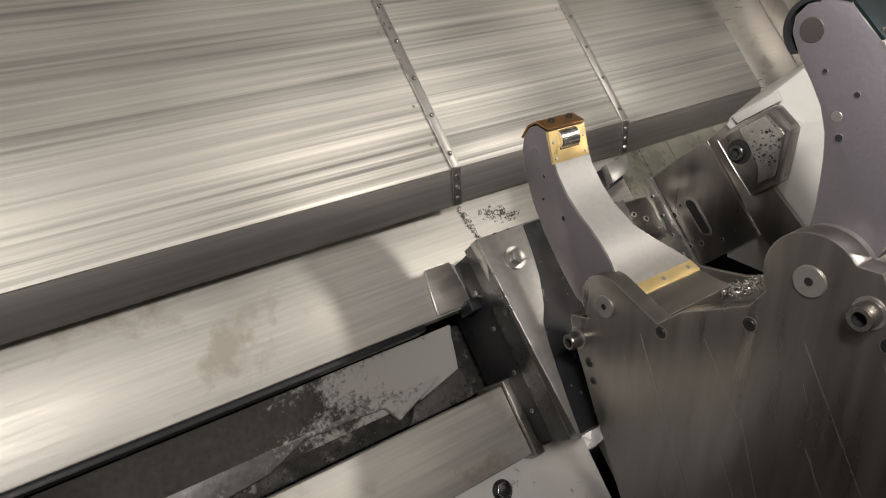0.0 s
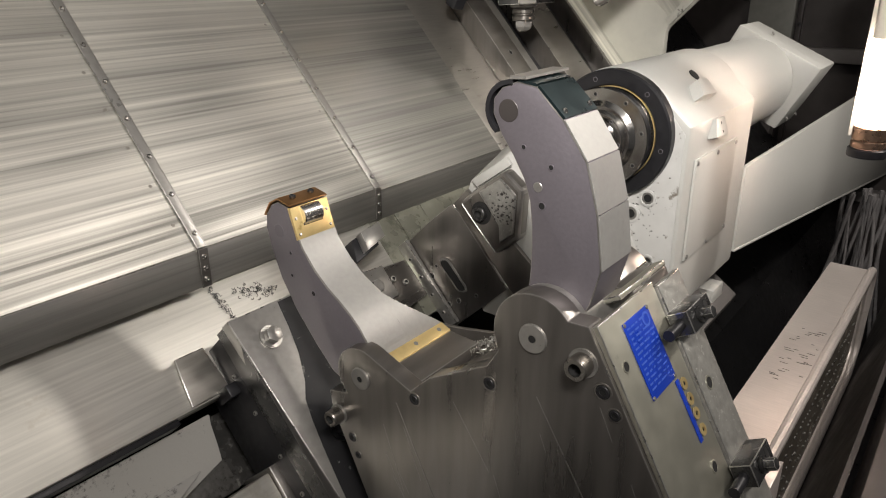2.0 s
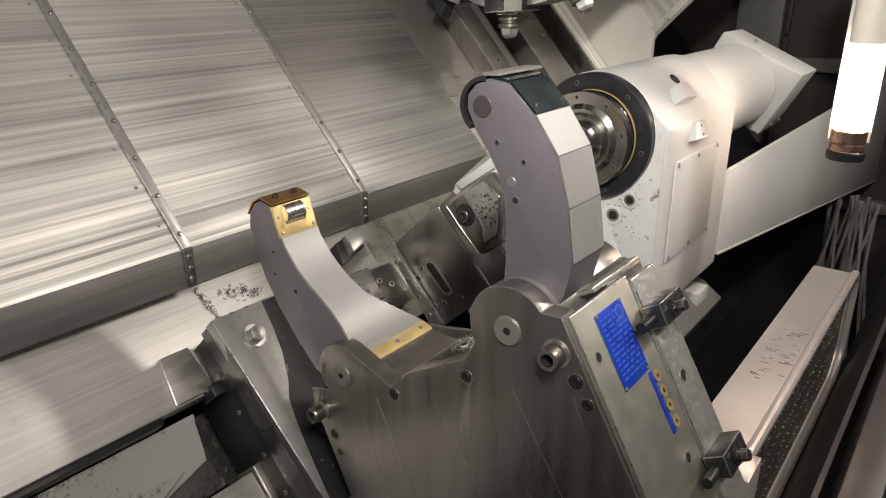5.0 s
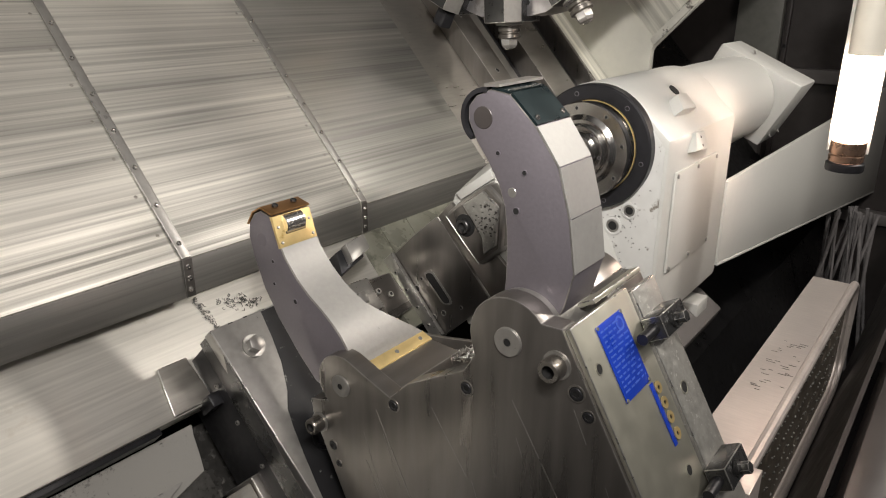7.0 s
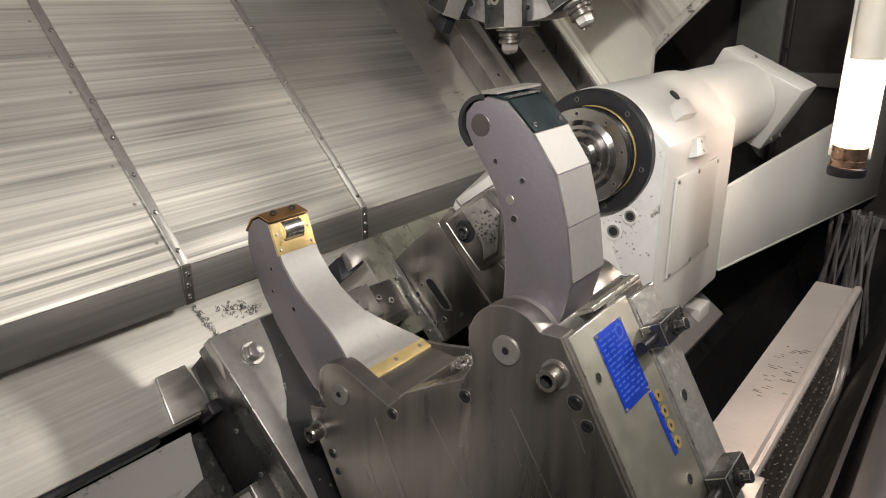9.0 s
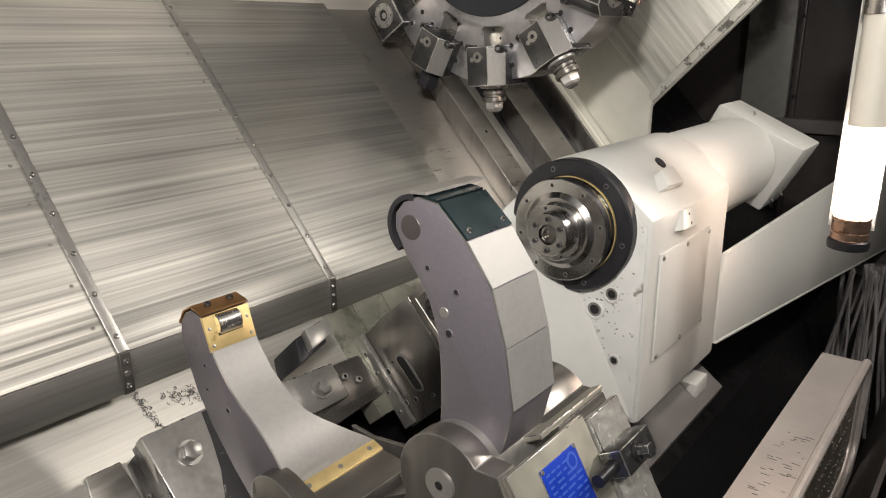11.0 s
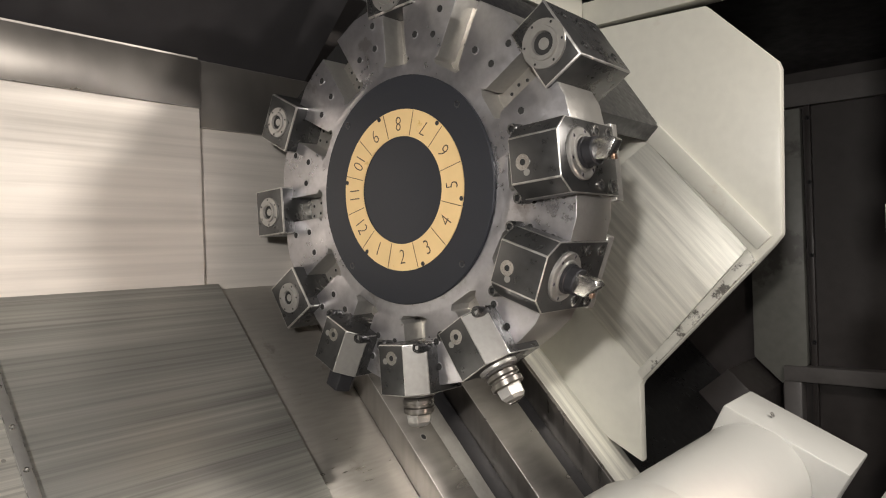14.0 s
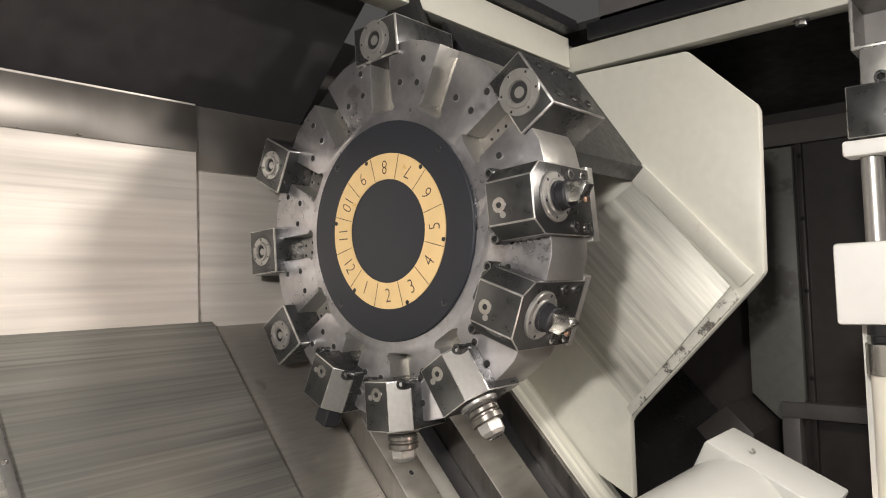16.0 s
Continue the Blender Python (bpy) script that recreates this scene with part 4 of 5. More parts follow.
part("pocket_edge", bm_tube([(1.3312, 0.826, 1.314), (1.3312, 0.791, 1.277), (1.3312, 0.754, 1.240)], 0.0012, 6), STEEL, pocket, "bare worn edge")
part("top_edge", bm_prism([(0.822, 1.353), (0.8105, 1.3425), (0.7425, 1.392), (0.752, 1.405)], 1.3535, 1.3615, SECTION, 0.001), WHITE, tail, "pale painted top edge")
# flat black disc gives the recess its shade
part("bolt_recess", bm_lathe([(0, 0.0006), (0.019, 0.0006), (0.0205, 0)], at(1.330, 0.784, 1.306, 0, -90, 0), 28), DEPTH_SHADE, pocket)
socket_screw(pocket, at(1.330, 0.784, 1.306, 0, -90, 0), 0.0130, 0.010, BLUED)
part("plate_line", bm_tube([(1.3475, 0.857, 1.303), (1.3475, 0.795, 1.236), (1.3475, 0.735, 1.171)], 0.0009, 6), STEEL, tail, "bare worn edge")
body_profile = [(0.4955, 1.125), (0.4955, 1.463)] + [(AXIS_Y + 0.108 * math.cos(radians(a)), AXIS_Z + 0.108 * math.sin(radians(a))) for a in range(150, -31, -10)] + [(0.665, 1.335), (0.512, 1.118)]
part("body", bm_prism(body_profile, 1.492, 1.842, SECTION, 0.008), WHITE, tail, "pale grey painted body")
part("front_face", bm_prism([(0.503, 1.135), (0.503, 1.45), (0.545, 1.50), (0.64, 1.33), (0.515, 1.128)], 1.4895, 1.4917, SECTION, 0.0008), CHIPPED, tail, "chipped painted front")
part("rear_barrel", bm_lathe([(0, 0), (0.101, 0), (0.101, 0.42), (0, 0.42)], at(1.84, AXIS_Y - 0.005, AXIS_Z, 0, 90, 0), 56), WHITE, tail, "round rear barrel")
box_yz = [(0.658, 1.570), (0.461, 1.479), (0.541, 1.329), (0.735, 1.415)]
part("drive_box", bm_prism(box_yz, 2.235, 2.385, SECTION, 0.005), WHITE, tail, "square drive cover")
for x, y, z in ((2.26, 0.527, 1.353), (2.34, 0.527, 1.353), (2.3, 0.60, 1.5465)):
    piece("screw", "box screw", lambda: bm_lathe([(0.005, 0), (0.005, 0.002), (0.003, 0.003), (0, 0.003)], seg=14), STEEL, at(x, y - 0.004, z, 60, 0, 0), tail)
flange = part("seal_ring", bm_lathe([(0.080, -0.004), (0.103, -0.004), (0.106, -0.001), (0.106, 0.018), (0.103, 0.021), (0.082, 0.021), (0.080, 0.018)], at(1.492, AXIS_Y, AXIS_Z, 0, -90, 0), 72), BLACK, tail, "black seal ring")
part("brass_ring", bm_lathe([(0.0798, 0.0), (0.0798, 0.0212), (0.0784, 0.0215), (0.0784, 0.0)], at(1.492, AXIS_Y, AXIS_Z, 0, -90, 0), 64), BRASS, flange, "thin brass ring")
QUILL = at(1.492, AXIS_Y, AXIS_Z, 0, -90, 0)
quill = part("quill", bm_lathe([(0.0765, 0.0), (0.0765, 0.016), (0.070, 0.017), (0.070, 0.025), (0.0755, 0.026), (0.0755, 0.031), (0.072, 0.032), (0.072, 0.036), (0.0795, 0.037), (0.0805, 0.038), (0.0805, 0.050), (0.0790, 0.052), (0.060, 0.052), (0.0585, 0.053), (0.052, 0.058),
                                (0.046, 0.058), (0.045, 0.059), (0.045, 0.066), (0.043, 0.068), (0.034, 0.068), (0.0335, 0.070), (0.0335, 0.084), (0.032, 0.086), (0.0155, 0.086), (0.015, 0.078), (0.0, 0.078)], QUILL, 72), NOSE, tail, "bright turned quill nose")
part("quill_centre", bm_lathe([(0.0148, 0.0781), (0.0135, 0.083), (0.0090, 0.084), (0.0085, 0.080), (0.004, 0.080), (0, 0.082)], QUILL, 32), CAP, quill, "stained centre insert")
for k in range(8):
    a = radians(45 * k + 12)
    plain_hole(quill, QUILL @ at(0.0705 * math.cos(a), 0.0705 * math.sin(a), 0.0518), 0.0030, BRIGHT)
for k in range(6):
    a = radians(60 * k)
    socket_screw(quill, QUILL @ at(0.0245 * math.cos(a), 0.0245 * math.sin(a), 0.086), 0.0038, 0.003, BLUED)
    plain_hole(quill, QUILL @ at(0.0390 * math.cos(a + 0.4), 0.0390 * math.sin(a + 0.4), 0.0678), 0.0024, BRIGHT)
for k in range(6):
    a = radians(60 * k + 20)
    plain_hole(flange, QUILL @ at(0.093 * math.cos(a), 0.093 * math.sin(a), 0.0212), 0.0032, BLACK)
for y, z, r in ((0.581, 1.305, 0.0115), (0.553, 1.337, 0.010), (0.542, 1.226, 0.0075)):
    boss = part("hole_boss", bm_lathe([(r, 0), (r * 1.45, 0), (r * 1.45, 0.0025), (r * 1.1, 0.0032), (r, 0.0022)], at(1.4893, y, z, 0, -90, 0), 28), CHIPPED, tail)
    part("bore", bm_lathe([(0, 0.001), (r, 0.001)], at(1.4893, y, z, 0, -90, 0), 24), DEPTH_SHADE, boss)
    part("sleeve", bm_lathe([(r * 0.7, 0.0012), (r * 0.98, 0.0012), (r * 0.98, 0.0021), (r * 0.7, 0.0021)], at(1.4893, y, z, 0, -90, 0), 24), STEEL, boss)
rng = random.Random(5)
specks = bmesh.new()
for i in range(60):
    y, z = rng.gauss(0.567, 0.022), rng.gauss(1.315, 0.030)
    if (z - 1.135) > (y - 0.508) * 1.55:
        bm_box((0.0006, rng.uniform(0.0008, 0.0032), rng.uniform(0.0008, 0.002)), (1.4893, y, z), I4, 0, specks)
for i in range(70):
    y = rng.uniform(0.716, 0.765)
    z = rng.uniform(1.290, 1.350) + (0.765 - y) * 0.2
    if z < 1.365 - max(0, 0.745 - y) * 0.7 and z > 1.285 + max(0, y - 0.742) * 1.6:
        bm_box((0.0006, rng.uniform(0.001, 0.004), rng.uniform(0.001, 0.004)), (1.3242, y, z), I4, 0, specks)
tagged(part("paint_chips", specks, DARK, tail), kind="stuff")
lid = part("inspection_lid", bm_span((1.524, 0.4905, 1.225), (1.738, 0.4952, 1.405), bevel=0.0015), WHITE, tail, "flat screwed inspection lid")
for x in (1.531, 1.63, 1.731):
    for z in (1.232, 1.398):
        piece("screw", "lid screw", lambda: bm_lathe([(0.0042, 0), (0.0042, 0.0014), (0.003, 0.0024), (0, 0.0024)], seg=14), STEEL, at(x, 0.4905, z, 90, 0, 0), lid)
for x, y, z, tilt in ((1.612, 0.530, 1.500, 48), (1.612, 0.499, 1.440, 70)):
    m = at(x, y, z, tilt, 0, 0)
    lug = part("lug", bm_prism([(-0.034, -0.012), (0.026, -0.016), (0.026, 0.016), (-0.016, 0.018)], -0.02, 0.016, m, 0.002), WHITE, tail, "cast lug with two tapped holes")
    for dy in (-0.007, 0.008):
        part("tapped_hole", bm_lathe([(0, 0.0), (0.0026, 0.0)], m @ at(0.0, dy, 0.0164) if tilt > 50 else m @ at(0.0262, dy, 0.004, 0, 90, 0), 14), DEPTH_SHADE, lug)
part("filler_hole", bm_lathe([(0, 0.0), (0.011, 0.0), (0.011, 0.002), (0, 0.002)], at(1.648, 0.5555, 1.5228, 40, 0, 0), 24), DEPTH_SHADE, tail)
foot = part("foot_lug", bm_span((1.86, 0.525, 1.00), (1.93, 0.575, 1.035), bevel=0.004), WHITE, tail, "small cast foot lug")

guard = thing("side_guard", "long white painted guard plate beside the tailstock", "guard", "", pose(2.6, 0.49, 1.0))
GUARD = Matrix(((1, 0, 0, 0), (-0.0228, 0, -1, 0.0422), (0, 1, 0, 0), (0, 0, 0, 1)))  # it runs in slightly towards the door
part("guard_plate", bm_prism([(1.85, 1.323), (1.85, 1.145), (4.04, 0.840), (4.04, 1.323)], -0.505, -0.495, GUARD, 0.002), WHITE, guard)
part("guard_hem", bm_prism([(1.851, 1.144), (1.851, 1.139), (4.04, 0.834), (4.04, 0.839)], -0.507, -0.493, GUARD, 0.001), WHITE, guard, "folded lower hem")
bed_lip = thing("bed_ledge", "pale painted bed ledge under the tailstock", "ledge", "", pose(1.9, 0.55, 1.0))
part("ledge_body", bm_prism([(0.505, 0.990), (0.56, 1.030), (0.62, 1.02), (0.62, 0.95), (0.52, 0.955)], 1.30, 1.98, SECTION, 0.004), GREYP, bed_lip)

# ---- carriage and turret ----
car = thing("carriage", "cream painted turret carriage with worn cross slide rails", "carriage", "", pose(2.3, 1.2, 1.3))
part("slide_strip", bm_span((1.758, 1.62, 0.02), (1.955, 2.42, 0.088), SLANT, 0.003), STRIP, car, "worn flat slide apron")
for x0, x1, n, mat, name in ((1.956, 2.040, 0.137, PLATE, "guide_bar"), (2.041, 2.100, 0.122, STEEL, "guide_face"), (2.101, 2.122, 0.100, BRIGHT, "bright_edge"), (2.123, 2.205, 0.075, BLACK, "groove"),
                             (2.206, 2.345, 0.130, PLATE, "slide_cover"), (2.346, 2.455, 0.085, BLACK, "groove"), (2.456, 2.470, 0.140, PLATE, "edge_bar"), (2.471, 2.600, 0.132, SCUFF, "worn_rail")):
    part(name, bm_span((x0, 1.58, -0.05), (x1, 2.45, n), SLANT, 0.0015), mat, car)
for s in (1.70, 1.885, 2.07):
    plain_hole(car, SLANT @ at(1.998, s, 0.137), 0.006, PLATE)
HX = 2.575
house = [(1.13, 2.400), (0.787, 2.390), (0.640, 2.238), (0.634, 2.222), (0.641, 1.868), (0.655, 1.850), (0.692, 1.810), (0.965, 1.528), (0.972, 1.515), (0.972, 1.33), (1.50, 1.60), (1.50, 2.40)]
part("housing", bm_prism(house, HX, HX + 0.03, SECTION, 0.006), CREAM, car, "large faceted cream housing")
part("scuffed_panel", bm_prism([(0.930, 2.098), (0.712, 1.840), (0.965, 1.560), (1.28, 1.87)], HX - 0.006, HX - 0.0004, SECTION, 0.001), SCUFF, car, "scuffed bare slide panel")
part("lower_lip", bm_prism([(0.708, 1.836), (0.694, 1.814), (0.962, 1.533), (0.974, 1.552)], HX - 0.010, HX - 0.0003, SECTION, 0.002), GRIMY, car, "chipped oil stained lip")
part("upper_step", bm_prism([(0.905, 2.14), (0.660, 1.866), (0.690, 1.838), (0.9325, 2.1005)], HX - 0.013, HX - 0.0003, SECTION, 0.002), CREAM, car, "raised painted step")
part("turret_case", bm_lathe([(0, 0.141), (0.165, 0.141), (0.165, 0.50), (0.16, 0.724), (0, 0.724)], TURRET @ at(-0.175, 0.02, 0, 180, 0, 0), 56), BLUED, car, "round dark turret case")
part("case_arm", bm_prism([(1.08, 2.40), (0.90, 2.13), (0.93, 2.10), (1.12, 2.33)], 2.05, HX - 0.001, SECTION, 0.003), BLACK, car, "dark arm on the turret case")
# black sheet added to stand for the shaded gap between roof and disc
part("gap_shade", bm_prism([(1.10, 2.46), (1.49, 2.20), (1.49, 1.86), (1.40, 1.78), (1.06, 2.36)], 1.97, 1.988, SECTION, 0.002), DEPTH_SHADE, car, "flat black filler for the dark gap behind the turret")

tur = thing("tool_turret", "twelve station tool turret with black centre and yellow number ring", "turret", "", TURRET @ at(0, 0, -0.11))


def turret_outline():
    pts = []
    for k in range(12):
        a = radians(3 + 30 * k)
        ca, sa = math.cos(a), math.sin(a)
        for r, w in ((0.330, -0.024), (0.228, -0.024), (0.221, -0.031), (0.214, -0.024), (0.216, 0.020), (0.221, 0.030), (0.228, 0.023), (0.330, 0.023), (0.328, 0.060), (0.322, 0.095)):
            pts.append((r * ca - w * sa, r * sa + w * ca))
    return pts


disc = part("disc", bm_prism(turret_outline(), -0.105, 0.0, TURRET, 0.0012), FACE, tur, "slotted steel turret disc")
disc.data.materials.append(STEEL)
disc.data.polygons.foreach_set("material_index", [0] * len(disc.data.polygons))
spin = TURRET.to_3x3() @ Vector((0, 0, 1))
for poly in disc.data.polygons:
    if abs(poly.normal.dot(spin)) < 0.9:
        poly.material_index = 1
part("drum", bm_lathe([(0, -0.14), (0.30, -0.14), (0.30, -0.106), (0, -0.106)], TURRET, 64), BLUED, tur)
part("slot_floor", bm_lathe([(0, -0.1055), (0.318, -0.1055), (0.318, -0.046), (0.19, -0.046), (0, -0.046)], TURRET, 72), STRIP, tur)
part("black_disc", bm_lathe([(0, 0.0), (0.1925, 0.0), (0.1945, 0.002), (0.1945, 0.0065), (0.193, 0.008), (0, 0.008)], TURRET @ at(0, 0, 0.0004), 96), DISC, tur, "black centre disc")
ring = part("number_ring", bm_lathe([(0.0915, 0.0086), (0.137, 0.0086), (0.137, 0.0104), (0.0915, 0.0104)], TURRET, 96), AMBER, tur, "yellowed ring with hand written station numbers")
for k in range(12):
    a = -75 + 30 * k
    part("divider", bm_span((0.093, -0.0006, 0.0105), (0.136, 0.0006, 0.0108), TURRET @ at(0, 0, 0, 0, 0, a)), INK, ring)
for k in range(6):
    a = radians(-70 + 60 * k)
    part("ring_screw", bm_lathe([(0, 0.0112), (0.0036, 0.0112), (0.0040, 0.0105)], TURRET @ at(0.1335 * math.cos(a), 0.1335 * math.sin(a), 0), 16), BLACK, ring)
for k in range(4):
    a = radians(45 + 90 * k)
    piece("disc_screw", "disc screw", lambda: bm_lathe([(0.0058, 0), (0.0058, 0.0006), (0.004, 0.0006), (0.0035, -0.001), (0, -0.001)], seg=18), BLUED, TURRET @ at(0.1795 * math.cos(a), 0.1795 * math.sin(a), 0.0086), tur)
rng = random.Random(2)
for k in range(1, 13):
    a = -90 + (k - 2) * 30
    cu = bpy.data.curves.new("digits", "FONT")
    cu.body, cu.align_x, cu.align_y, cu.size, cu.extrude, cu.offset, cu.resolution_u = str(k), "CENTER", "CENTER", 0.036, 0.0001, -0.0005, 3
    tmp = bpy.data.objects.new("digits", cu)
    scene.collection.objects.link(tmp)
    me = bpy.data.meshes.new_from_object(tmp.evaluated_get(bpy.context.evaluated_depsgraph_get()))
    bpy.data.objects.remove(tmp)
    me.transform(TURRET @ at(0.1142 * math.cos(radians(a)), 0.1142 * math.sin(radians(a)), 0.0107, 0, 0, a + 90 + rng.uniform(-5, 5)) @ Matrix.Diagonal((0.8, 1, 1, 1)))
    me.materials.append(INK)
    under(new("number", me), ring)
for k in range(12):
    mid = 18 + 30 * k
    for r, da in ((0.262, -4.5), (0.262, 4.5), (0.303, -5.5)):
        a = radians(mid + da)
        plain_hole(disc, TURRET @ at(r * math.cos(a), r * math.sin(a), 0.0), 0.0058, FACE)
    a0 = radians(3 + 30 * k)
    for r, w in ((0.240, -0.011), (0.240, 0.010), (0.256, -0.004), (0.258, 0.013), (0.270, -0.012), (0.274, 0.008), (0.292, -0.008), (0.294, 0.012)):
        plain_hole(disc, TURRET @ at(r * math.cos(a0) - w * math.sin(a0), r * math.sin(a0) + w * math.cos(a0), -0.0458), 0.0030, STEEL)


def radial_holder(tool):
    """A driven tool holder, drawn with its shank along +x from the turret's rim, z towards the headstock."""
    t = thing("tool_holder", {"insert": "dark steel tool holder with a square turning tool", "drill": "dark steel tool holder with an insert drill", "bar": "dark steel tool holder with a black boring head"}[tool], "tool holder", "turret tool holders")
    small = tool != "insert"
    r0, r1, z1 = (0.257, 0.341, 0.055) if small else (0.256, 0.338, 0.055)
    if small:
        section = [(-0.034, 0.055), (0.022, 0.055), (0.048, 0.026), (0.048, -0.058), (-0.034, -0.058)]
    else:
        section = [(-0.033, 0.055), (0.033, 0.055), (0.054, 0.030), (0.054, -0.112), (-0.054, -0.112), (-0.054, 0.030)]
    part("holder_body", bm_prism(section, r0, r1, SECTION, 0.0018), BLUED, t)
    if not small:
        part("base_block", bm_span((0.270, -0.060, -0.135), (0.334, 0.060, -0.1125), bevel=0.002), STEEL, t)
    if small:
        part("bright_flank", bm_prism([(0.0225, 0.0556), (0.0485, 0.0266), (0.0475, 0.0256), (0.0215, 0.0546)], r0 + 0.003, r1 - 0.002, SECTION), STEEL, t, "ground bright flank")
    wash = part("coolant_plug", bm_lathe([(0.0045, 0), (0.0115, 0), (0.0115, 0.0012), (0.0045, 0.0012), (0.0045, 0.0003), (0, 0.0003)], at(0.279, -0.004, z1), 28), BRIGHT, t, "bright plug washer")
    part("plug_hole", bm_lathe([(0, 0.0008), (0.0045, 0.0008)], at(0.279, -0.004, z1), 16), DEPTH_SHADE, wash)
    part("small_plug", bm_lathe([(0, 0.0), (0.005, 0.0), (0.005, 0.001), (0, 0.001)], at(0.284, -0.019, z1), 16), STEEL, t)
    for x, y, z in (((0.266, 0.041, 0.018), (0.262, -0.040, 0.018)) if small else ((0.256, 0.050, 0.012), (0.256, -0.050, 0.012))):
        socket_screw(t, at(x, y, z, 0, -8, 0), 0.0088, 0.026, BLUED)
    axis = at(r1, 0.002, 0.004 if small else -0.002, 0, 90, 0)
    fr = 0.031 if small else 0.038
    fl = part("collet_flange", bm_lathe([(0, 0), (fr, 0), (fr, 0.004), (fr - 0.002, 0.006), (fr - 0.011, 0.006), (fr - 0.013, 0.008), (0.0, 0.008)], axis, 36), STEEL, t, "round collet flange")
    for k in range(6):
        a = radians(60 * k + 15)
        plain_hole(fl, axis @ at((fr - 0.0055) * math.cos(a), (fr - 0.0055) * math.sin(a), 0.0058), 0.0024, STEEL)
    if tool == "insert":
        sh = part("shank", bm_lathe([(0, 0.008), (0.0225, 0.008), (0.0225, 0.013), (0.0205, 0.014), (0.0205, 0.026), (0.019, 0.028), (0, 0.028)], axis, 32), BLACK, t)
        part("insert_tool", bm_prism([(0.000, -0.014), (0.000, 0.014), (0.040, 0.014), (0.045, 0.008), (0.030, -0.014)], -0.012, 0.011, axis @ at(0, 0, 0.016) @ Matrix(((0, 0, 1, 0), (0, 1, 0, 0), (1, 0, 0, 0), (0, 0, 0, 1))), 0.0012), BRIGHT, sh, "bright square tool bit")
        part("tip", bm_box((0.008, 0.007, 0.005), (0.008, -0.012, 0.048), axis, 0.0006), COPPER, sh, "copper tinted cutting tip")
        for y in (-0.040, 0.040):
            for z in (-0.055, -0.092):
                socket_screw(t, at(r1, y, z, 0, 90, 0), 0.0088, 0.0020, BRIGHT)
    elif tool == "drill":
        part("nut", bm_lathe([(0, 0.010), (0.024, 0.010), (0.026, 0.013), (0.026, 0.019), (0.022, 0.021), (0.022, 0.024), (0.026, 0.026), (0.026, 0.034), (0.023, 0.036), (0, 0.036)], axis, 36), CAP, t, "ringed collet nut")
        dr = part("drill_head", bm_lathe([(0, 0.036), (0.023, 0.036), (0.0235, 0.040), (0.0225, 0.050), (0.018, 0.056), (0.008, 0.059), (0, 0.059)], axis @ at(0, 0, 0, 0, 0, 20) @ Matrix.Diagonal((1, 0.72, 1, 1)), 6), STEEL, t, "faceted insert drill head")
        part("insert_seat", bm_prism([(-0.004, -0.012), (0.012, -0.012), (0.014, 0.004), (-0.002, 0.004)], 0.044, 0.060, axis, 0.0015), BRIGHT, dr)
        for x, z in ((0.0, 0.045), (0.006, 0.055)):
            part("pin_hole", bm_lathe([(0, 0), (0.003, 0)], axis @ at(x - 0.004, -0.0172, z - 0.003, 90, 0, 0), 12), DEPTH_SHADE, dr)
    else:
        hd = part("boring_head", bm_prism([(-0.022, -0.016), (0.020, -0.018), (0.024, 0.010), (0.004, 0.022), (-0.020, 0.012)], 0.012, 0.052, axis, 0.003), BLACK, t, "black boring head")
        part("head_insert", bm_box((0.014, 0.012, 0.005), (0.016, -0.012, 0.052), axis, 0.0008), BRIGHT, hd, "bright insert")
    return t


def axial_holder(big):
    """A bar holder whose bore looks towards the headstock, drawn along +x from the turret's rim."""
    t = thing("bar_holder", "dark steel boring bar holder with an empty round socket", "tool holder", "turret bar holders")
    c, half, wide, z0, z1 = (0.346, 0.036, 0.054, -0.150, 0.008) if big else (0.343, 0.042, 0.046, -0.085, 0.027)
    part("holder_body", bm_span((c - half, -wide, z0), (c + half, wide, z1), bevel=0.003), BLUED, t)
    m = at(c, 0, z1)
    r = 0.021 if big else 0.0165
    so = part("socket_ring", bm_lathe([(r * 1.75, 0), (r * 1.72, 0.003), (r * 1.2, 0.003), (r * 1.15, 0.006), (r * 0.86, 0.006), (r * 0.8, 0.0035), (r * 0.78, 0.001)], m, 40), STEEL, t, "bright socket ring")
    part("socket_bore", bm_lathe([(0, 0.0006), (r * 0.8, 0.0006)], m, 28), DEPTH_SHADE, so)
    part("socket_pin", bm_lathe([(0, 0.0012), (r * 0.42, 0.0012), (r * 0.42, 0.0007)], m, 20), STEEL, so)
    for k in range(6):
        a = radians(60 * k + 30)
        plain_hole(so, m @ at(r * 1.5 * math.cos(a), r * 1.5 * math.sin(a), 0.003), 0.0020, STEEL)
    if big:
        for k in range(3):
            for y in (-0.03, 0.03):
                socket_screw(t, at(c + half, y, -0.025 - 0.045 * k, 0, 90, 0), 0.006, 0.003, BLUED)
    return t


made = {k: radial_holder(k) for k in ("insert", "drill", "bar")}
bars = {True: axial_holder(True), False: axial_holder(False)}
used = set()
for a, kind in ((4, "insert"), (-25, "insert"), (-57, "drill"), (-87, "drill"), (-117, "bar"), (33, True), (93, True), (153, False), (183, False), (213, False)):
    src = made[kind] if isinstance(kind, str) else bars[kind]
    m = TURRET @ at(0, 0, 0, 0, 0, a)
    if a == -25:  # this one sits turned on its seat
        m = TURRET @ at(0, 0, 0, 0, 0, -27) @ at(0.297, 0, 0, 0, 0, 7) @ at(-0.297, 0, 0)
    if kind in used:
        copy_thing(src, m)
    else:
        src.matrix_basis = m
        used.add(kind)

# ---- lamp ----
LX, LY = 1.817, 0.288
